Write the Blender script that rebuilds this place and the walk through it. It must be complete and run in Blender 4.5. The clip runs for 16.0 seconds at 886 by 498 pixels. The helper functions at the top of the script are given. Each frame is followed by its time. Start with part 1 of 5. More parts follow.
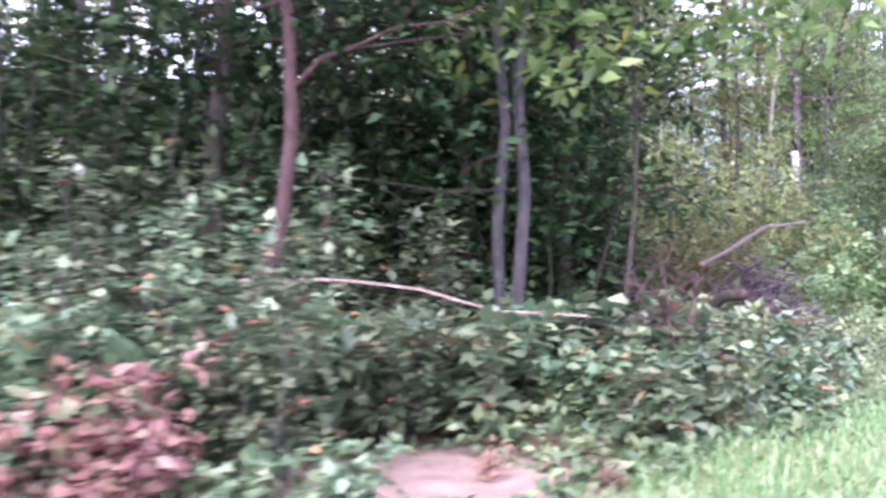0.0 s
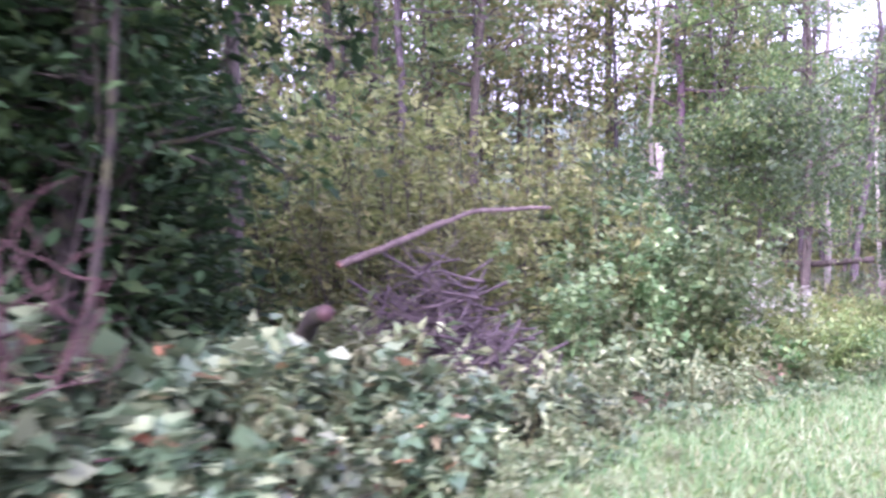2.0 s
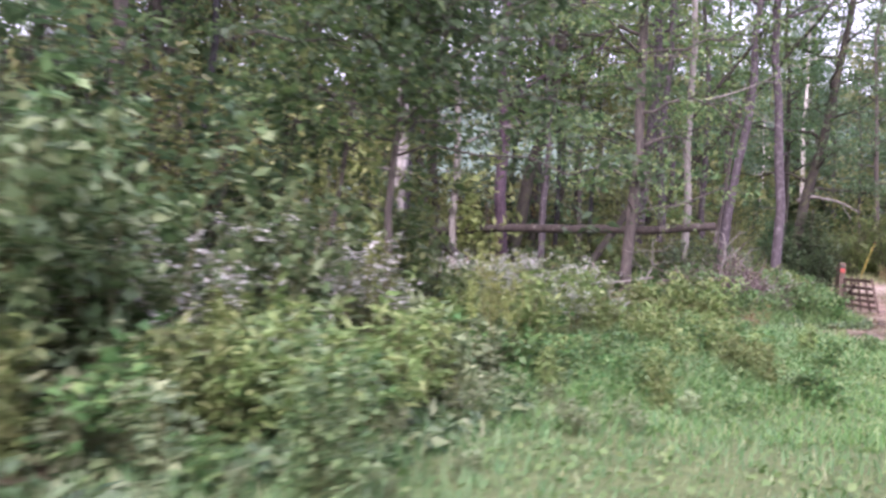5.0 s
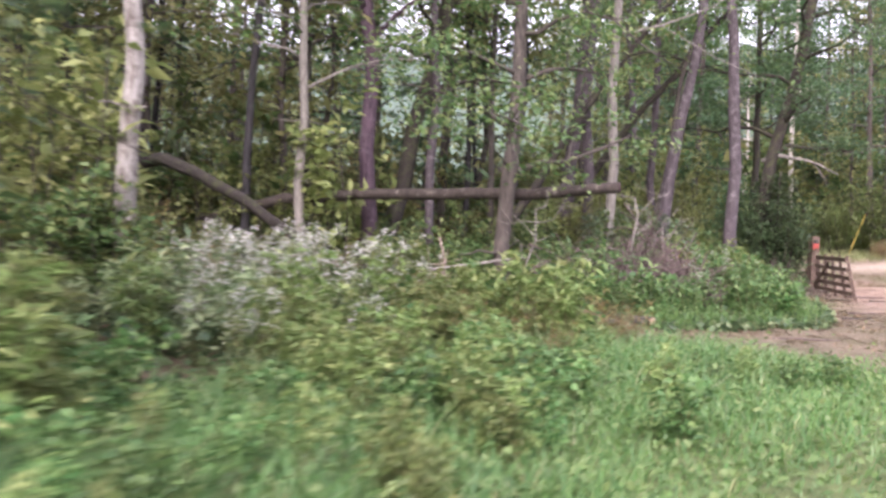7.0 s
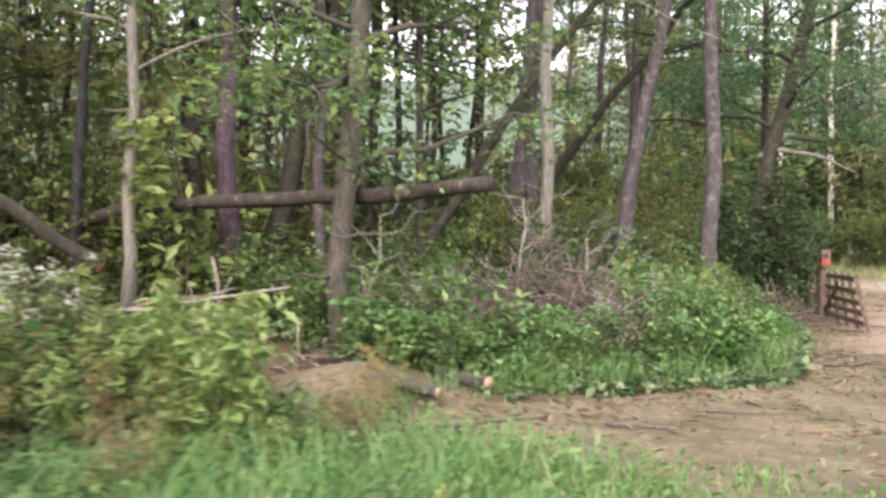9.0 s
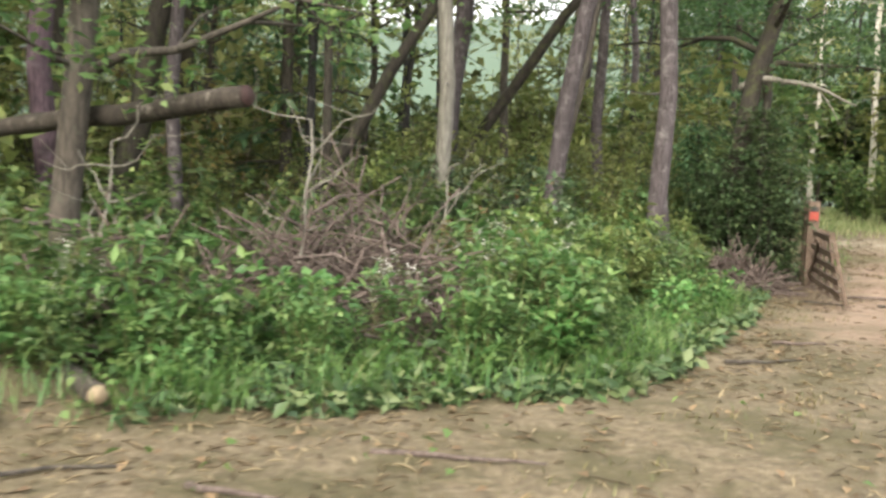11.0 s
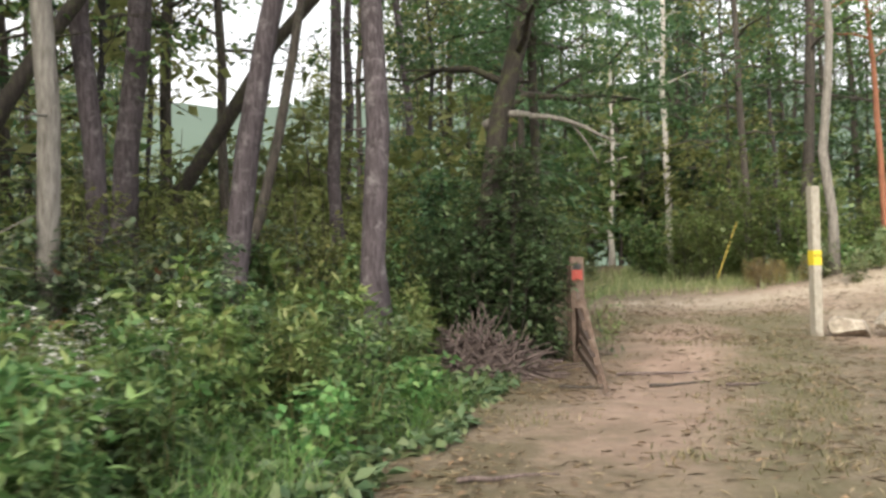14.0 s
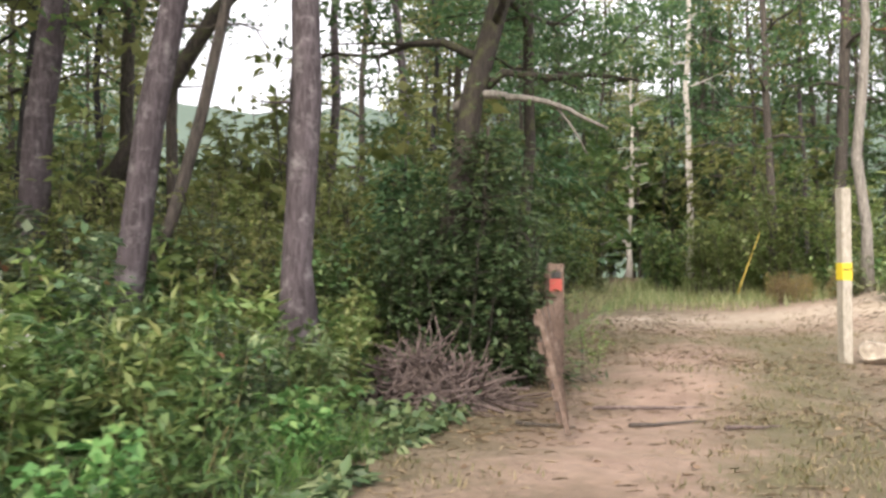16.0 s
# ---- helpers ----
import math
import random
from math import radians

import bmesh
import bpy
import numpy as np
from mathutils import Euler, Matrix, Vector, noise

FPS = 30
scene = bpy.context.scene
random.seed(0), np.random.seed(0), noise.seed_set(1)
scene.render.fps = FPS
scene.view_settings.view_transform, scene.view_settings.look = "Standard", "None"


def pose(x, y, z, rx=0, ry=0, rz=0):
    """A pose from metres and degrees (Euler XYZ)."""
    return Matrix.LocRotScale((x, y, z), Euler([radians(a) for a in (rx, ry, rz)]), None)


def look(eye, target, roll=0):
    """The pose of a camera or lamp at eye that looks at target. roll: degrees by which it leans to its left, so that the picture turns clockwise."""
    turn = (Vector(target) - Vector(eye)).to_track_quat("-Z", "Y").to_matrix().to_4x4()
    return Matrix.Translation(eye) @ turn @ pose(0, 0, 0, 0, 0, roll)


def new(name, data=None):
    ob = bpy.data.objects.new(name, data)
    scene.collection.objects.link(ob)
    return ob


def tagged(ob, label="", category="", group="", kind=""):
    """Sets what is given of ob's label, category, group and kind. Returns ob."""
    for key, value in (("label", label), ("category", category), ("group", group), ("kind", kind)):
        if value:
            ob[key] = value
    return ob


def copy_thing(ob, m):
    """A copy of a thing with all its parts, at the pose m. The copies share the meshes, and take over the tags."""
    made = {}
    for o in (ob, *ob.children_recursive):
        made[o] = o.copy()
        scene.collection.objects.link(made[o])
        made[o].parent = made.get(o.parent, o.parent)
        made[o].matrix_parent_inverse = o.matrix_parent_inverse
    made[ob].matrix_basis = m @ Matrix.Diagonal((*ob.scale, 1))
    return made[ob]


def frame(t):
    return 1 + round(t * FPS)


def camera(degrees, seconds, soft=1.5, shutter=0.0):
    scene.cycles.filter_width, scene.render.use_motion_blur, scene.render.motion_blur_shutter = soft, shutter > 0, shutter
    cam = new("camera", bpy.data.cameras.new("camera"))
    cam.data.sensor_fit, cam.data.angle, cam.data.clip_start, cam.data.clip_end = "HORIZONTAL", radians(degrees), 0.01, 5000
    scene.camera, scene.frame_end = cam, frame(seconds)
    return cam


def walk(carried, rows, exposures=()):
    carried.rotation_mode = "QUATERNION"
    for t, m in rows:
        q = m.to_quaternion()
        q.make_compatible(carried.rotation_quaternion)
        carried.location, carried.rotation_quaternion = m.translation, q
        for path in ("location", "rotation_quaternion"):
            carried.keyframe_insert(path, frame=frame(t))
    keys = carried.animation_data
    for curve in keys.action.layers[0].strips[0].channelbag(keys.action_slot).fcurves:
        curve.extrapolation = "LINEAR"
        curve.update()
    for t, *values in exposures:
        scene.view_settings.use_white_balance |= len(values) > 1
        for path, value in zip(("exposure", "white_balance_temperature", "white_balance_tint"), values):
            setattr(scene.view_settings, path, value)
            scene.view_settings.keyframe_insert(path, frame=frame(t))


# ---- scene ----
cam = camera(53.9, 16.0, soft=2.8, shutter=0.6)
PATH = [
    (0, (0.026, -0.008, 1.221), (-0.323, 1.960, 1.272), -0.0),
    (0.5, (0.723, 1.002, 1.185), (0.418, 2.977, 1.251), -0.7),
    (1, (1.501, 2.156, 1.201), (1.231, 4.137, 1.259), -0.7),
    (1.5, (2.209, 3.270, 1.202), (1.966, 5.254, 1.263), 0.2),
    (2, (2.844, 4.340, 1.163), (2.604, 6.324, 1.243), 0.5),
    (2.5, (3.594, 5.208, 1.166), (3.343, 7.192, 1.231), 1.0),
    (3, (4.317, 6.250, 1.271), (4.070, 8.235, 1.294), 1.0),
    (3.5, (5.110, 7.441, 1.219), (4.864, 9.426, 1.215), 1.3),
    (4, (5.958, 8.569, 1.191), (5.727, 10.555, 1.160), 1.8),
    (4.5, (6.795, 9.657, 1.200), (6.582, 11.646, 1.197), 2.5),
    (5, (7.550, 10.833, 1.135), (7.378, 12.826, 1.147), 2.3),
    (5.5, (8.200, 12.074, 1.147), (8.023, 14.066, 1.146), 2.2),
    (6, (8.849, 13.315, 1.158), (8.669, 15.306, 1.144), 2.1),
    (6.5, (9.498, 14.555, 1.170), (9.315, 16.547, 1.143), 2.0),
    (7, (10.147, 15.796, 1.182), (9.960, 17.787, 1.142), 1.9),
    (7.5, (10.797, 17.036, 1.193), (10.606, 19.026, 1.141), 1.8),
    (8, (11.392, 17.822, 1.226), (11.162, 19.809, 1.190), 1.4),
    (8.5, (11.950, 18.865, 1.235), (11.669, 20.845, 1.250), 1.1),
    (9.6, (13.097, 20.740, 1.236), (12.743, 22.708, 1.186), 1.6),
    (11, (14.391, 22.855, 1.237), (13.956, 24.803, 1.114), 2.1),
    (11.5, (14.598, 23.444, 1.224), (14.446, 25.436, 1.310), 0.8),
    (12, (14.845, 24.079, 1.201), (14.800, 26.079, 1.238), -0.6),
    (12.5, (15.033, 24.380, 1.210), (15.062, 26.379, 1.250), -1.1),
    (13, (15.281, 24.992, 1.214), (15.315, 26.989, 1.326), -0.8),
    (13.5, (15.469, 25.574, 1.194), (15.466, 27.573, 1.273), -1.0),
    (14, (15.727, 26.182, 1.179), (15.656, 28.180, 1.235), -1.2),
    (14.5, (15.962, 26.791, 1.167), (15.843, 28.786, 1.242), -1.4),
    (15, (16.135, 27.294, 1.155), (16.000, 29.288, 1.228), -1.4),
    (15.5, (16.285, 27.632, 1.156), (16.149, 29.626, 1.218), -1.1),
    (16, (16.446, 27.941, 1.147), (16.312, 29.935, 1.224), 0.1),
]
EXPOSURES = [(0, 2.32, 5500, 40), (1.5, 2.32, 5550, 51), (2.5, 1.9, 5500, 52), (5, 1.46, 5900, 37), (8, 1.52, 6500, 20), (11, 1.4, 7100, 0), (11.5, 1.48, 7000, 0), (12, 0.88, 7000, 2), (13, 1.0, 6800, 3), (13.6, 0.86, 6900, 4), (14.5, 1.08, 6880, 6), (16, 1.19, 6850, 10)]
walk(cam, [(t, look(eye, target, roll)) for t, eye, target, roll in PATH], EXPOSURES)

# ---- light ----
SUN_ELEV, SUN_AZ = radians(36), radians(195)
world = bpy.data.worlds.new("sky")
scene.world = world
world.use_nodes = True
wn, wl = world.node_tree.nodes, world.node_tree.links
wn.clear()
sky = wn.new("ShaderNodeTexSky")
sky.sky_type, sky.sun_disc = "NISHITA", False
sky.sun_elevation, sky.sun_rotation = SUN_ELEV, SUN_AZ
sky.dust_density, sky.ozone_density, sky.air_density = 6.0, 1.0, 1.0
pale = wn.new("ShaderNodeMix")
pale.data_type = "RGBA"
pale.inputs[0].default_value = 0.72
pale.inputs[7].default_value = (9.0, 8.9, 9.6, 1)
bg = wn.new("ShaderNodeBackground")
bg.inputs["Strength"].default_value = 0.13
wout = wn.new("ShaderNodeOutputWorld")
wl.new(sky.outputs[0], pale.inputs[6])
wl.new(pale.outputs[2], bg.inputs["Color"])
wl.new(bg.outputs[0], wout.inputs["Surface"])
sun = new("sun", bpy.data.lights.new("sun", "SUN"))
sun.data.energy, sun.data.angle, sun.data.color = 2.0, radians(28), (1.0, 0.96, 0.9)
sun.matrix_basis = look((0, 0, 30), (30 * math.sin(SUN_AZ) * -1, -30 * math.cos(SUN_AZ), 30 - 30 * math.tan(SUN_ELEV)))


# ---- materials ----
def nodes_of(name):
    m = bpy.data.materials.new(name)
    m.use_nodes = True
    t = m.node_tree
    t.nodes.clear()
    return m, t, t.nodes, t.links


def mixer(n, l, fac, a, b):
    x = n.new("ShaderNodeMix")
    x.data_type = "RGBA"
    for sock, v in ((0, fac), (6, a), (7, b)):
        if isinstance(v, bpy.types.NodeSocket):
            l.new(v, x.inputs[sock])
        elif sock == 0:
            x.inputs[0].default_value = v
        else:
            x.inputs[sock].default_value = (*v, 1)
    return x.outputs[2]


def noise_out(n, l, scale, detail=4, rough=0.6, vec=None):
    x = n.new("ShaderNodeTexNoise")
    x.inputs["Scale"].default_value, x.inputs["Detail"].default_value = scale, detail
    x.inputs["Roughness"].default_value = rough
    if vec is not None:
        l.new(vec, x.inputs["Vector"])
    return x.outputs["Fac"]


def ramp(n, l, fac, stops):
    r = n.new("ShaderNodeValToRGB")
    r.color_ramp.elements[0].position, r.color_ramp.elements[0].color = stops[0][0], (*stops[0][1], 1)
    r.color_ramp.elements[1].position, r.color_ramp.elements[1].color = stops[-1][0], (*stops[-1][1], 1)
    for p, c in stops[1:-1]:
        r.color_ramp.elements.new(p).color = (*c, 1)
    l.new(fac, r.inputs[0])
    return r.outputs[0]


def leaf_mat(name, stops, through_light=0.35, rough=0.5, spread=0.35, gloss=0.5, blight=(0.16, 0.13, 0.06)):
    """Foliage: colours per leaf and per plant, with light passing through."""
    m, t, n, l = nodes_of(name)
    geo, info = n.new("ShaderNodeNewGeometry"), n.new("ShaderNodeObjectInfo")
    col = ramp(n, l, geo.outputs["Random Per Island"], stops)
    hsv = n.new("ShaderNodeHueSaturation")
    mr = n.new("ShaderNodeMapRange")
    mr.inputs[3].default_value, mr.inputs[4].default_value = 1 - spread, 1 + spread
    l.new(info.outputs["Random"], mr.inputs[0])
    l.new(mr.outputs[0], hsv.inputs["Value"])
    mh = n.new("ShaderNodeMapRange")
    mh.inputs[3].default_value, mh.inputs[4].default_value = 0.485, 0.515
    l.new(info.outputs["Random"], mh.inputs[0])
    l.new(mh.outputs[0], hsv.inputs["Hue"])
    l.new(col, hsv.inputs["Color"])
    tc = n.new("ShaderNodeTexCoord")
    speck = noise_out(n, l, 45, 3, 0.6, tc.outputs["Object"])
    worn = mixer(n, l, ramp(n, l, speck, [(0.55, (0, 0, 0)), (0.8, (0.6, 0.6, 0.6))]), hsv.outputs[0], blight)
    p = n.new("ShaderNodeBsdfPrincipled")
    p.inputs["Roughness"].default_value, p.inputs["Specular IOR Level"].default_value = rough, gloss
    l.new(worn, p.inputs["Base Color"])
    tr = n.new("ShaderNodeBsdfTranslucent")
    l.new(worn, tr.inputs["Color"])
    mx = n.new("ShaderNodeMixShader")
    mx.inputs[0].default_value = through_light
    l.new(p.outputs[0], mx.inputs[1])
    l.new(tr.outputs[0], mx.inputs[2])
    o = n.new("ShaderNodeOutputMaterial")
    l.new(mx.outputs[0], o.inputs["Surface"])
    return m


def bark_mat(name, dark, light, patch, patch_at=0.62, scale=9.0, stretch=0.18, rough=0.9, bump=0.6):
    m, t, n, l = nodes_of(name)
    tc, mp = n.new("ShaderNodeTexCoord"), n.new("ShaderNodeMapping")
    mp.inputs["Scale"].default_value = (1, 1, stretch)
    l.new(tc.outputs["Object"], mp.inputs["Vector"])
    grain = noise_out(n, l, scale * 3, 8, 0.7, mp.outputs[0])
    wide = noise_out(n, l, scale * 0.8, 6, 0.68, tc.outputs["Object"])
    col = ramp(n, l, grain, [(0.36, dark), (0.64, light)])
    col = mixer(n, l, ramp(n, l, wide, [(patch_at - 0.08, (0, 0, 0)), (patch_at + 0.08, (0.8, 0.8, 0.8))]), col, patch)
    p = n.new("ShaderNodeBsdfPrincipled")
    p.inputs["Roughness"].default_value = rough
    l.new(col, p.inputs["Base Color"])
    b = n.new("ShaderNodeBump")
    b.inputs["Strength"].default_value, b.inputs["Distance"].default_value = bump, 0.03
    l.new(grain, b.inputs["Height"])
    l.new(b.outputs[0], p.inputs["Normal"])
    o = n.new("ShaderNodeOutputMaterial")
    l.new(p.outputs[0], o.inputs["Surface"])
    return m


def plain_mat(name, a, b, scale=20, rough=0.7):
    m, t, n, l = nodes_of(name)
    tc = n.new("ShaderNodeTexCoord")
    f = noise_out(n, l, scale, 6, 0.65, tc.outputs["Object"])
    p = n.new("ShaderNodeBsdfPrincipled")
    p.inputs["Roughness"].default_value = rough
    l.new(ramp(n, l, f, [(0.3, a), (0.7, b)]), p.inputs["Base Color"])
    bp = n.new("ShaderNodeBump")
    bp.inputs["Strength"].default_value, bp.inputs["Distance"].default_value = 0.3, 0.01
    l.new(f, bp.inputs["Height"])
    l.new(bp.outputs[0], p.inputs["Normal"])
    o = n.new("ShaderNodeOutputMaterial")
    l.new(p.outputs[0], o.inputs["Surface"])
    return m


def ground_mat():
    """Forest litter, dry cut grass and sandy red dirt, blended by two masks."""
    m, t, n, l = nodes_of("ground")
    tc = n.new("ShaderNodeTexCoord")
    at = {}
    for k in ("dirt", "grass", "red", "strip", "pale"):
        a = n.new("ShaderNodeAttribute")
        a.attribute_name = k
        at[k] = a.outputs["Fac"]
    fine = noise_out(n, l, 14, 8, 0.7, tc.outputs["Object"])
    mid = noise_out(n, l, 1.7, 6, 0.65, tc.outputs["Object"])
    litter = ramp(n, l, fine, [(0.3, (0.05, 0.035, 0.025)), (0.5, (0.12, 0.085, 0.05)), (0.75, (0.2, 0.14, 0.085))])
    turf = ramp(n, l, fine, [(0.3, (0.07, 0.1, 0.03)), (0.7, (0.16, 0.2, 0.07))])
    sand = ramp(n, l, fine, [(0.25, (0.08, 0.056, 0.038)), (0.5, (0.18, 0.138, 0.092)), (0.75, (0.31, 0.25, 0.175))])
    clay = ramp(n, l, mid, [(0.3, (0.22, 0.145, 0.11)), (0.7, (0.38, 0.27, 0.212))])
    sand = mixer(n, l, at["red"], sand, clay)
    thatch = ramp(n, l, noise_out(n, l, 1.1, 9, 0.72, tc.outputs["Object"]), [(0.46, (0, 0, 0)), (0.56, (0.85, 0.85, 0.85))])
    sand = mixer(n, l, thatch, sand, (0.095, 0.08, 0.04))
    bare = n.new("ShaderNodeMath")
    bare.operation, bare.use_clamp = "MULTIPLY", True
    l.new(at["red"], bare.inputs[0])
    bare.inputs[1].default_value = 0.62
    sand = mixer(n, l, bare.outputs[0], sand, clay)

    patchy = n.new("ShaderNodeMath")
    patchy.operation, patchy.use_clamp = "MULTIPLY", True
    l.new(at["strip"], patchy.inputs[0])
    l.new(ramp(n, l, noise_out(n, l, 2.6, 8, 0.7, tc.outputs["Object"]), [(0.36, (0.1, 0.1, 0.1)), (0.58, (0.95, 0.95, 0.95))]), patchy.inputs[1])
    sand = mixer(n, l, patchy.outputs[0], sand, (0.115, 0.105, 0.05))

    dust = ramp(n, l, mid, [(0.3, (0.34, 0.27, 0.205)), (0.7, (0.5, 0.415, 0.33))])
    worn = n.new("ShaderNodeMath")
    worn.operation, worn.use_clamp = "MULTIPLY", True
    l.new(at["pale"], worn.inputs[0])
    l.new(ramp(n, l, noise_out(n, l, 0.9, 8, 0.7, tc.outputs["Object"]), [(0.34, (0.35, 0.35, 0.35)), (0.55, (1, 1, 1))]), worn.inputs[1])
    sand = mixer(n, l, worn.outputs[0], sand, dust)

    def edge(mask):
        add = n.new("ShaderNodeMath")
        add.operation = "MULTIPLY_ADD"
        l.new(mid, add.inputs[0])
        add.inputs[1].default_value = 1.1
        l.new(mask, add.inputs[2])
        return ramp(n, l, add.outputs[0], [(0.85, (0, 0, 0)), (1.15, (1, 1, 1))])

    col = mixer(n, l, edge(at["grass"]), litter, turf)
    col = mixer(n, l, edge(at["dirt"]), col, sand)
    p = n.new("ShaderNodeBsdfPrincipled")
    p.inputs["Roughness"].default_value = 0.95
    l.new(col, p.inputs["Base Color"])
    b = n.new("ShaderNodeBump")
    b.inputs["Strength"].default_value, b.inputs["Distance"].default_value = 0.8, 0.05
    rough = n.new("ShaderNodeMath")
    rough.operation = "MULTIPLY_ADD"
    l.new(noise_out(n, l, 4.5, 6, 0.65, tc.outputs["Object"]), rough.inputs[0])
    rough.inputs[1].default_value = 2.2
    l.new(fine, rough.inputs[2])
    l.new(rough.outputs[0], b.inputs["Height"])
    l.new(b.outputs[0], p.inputs["Normal"])
    o = n.new("ShaderNodeOutputMaterial")
    l.new(p.outputs[0], o.inputs["Surface"])
    return m


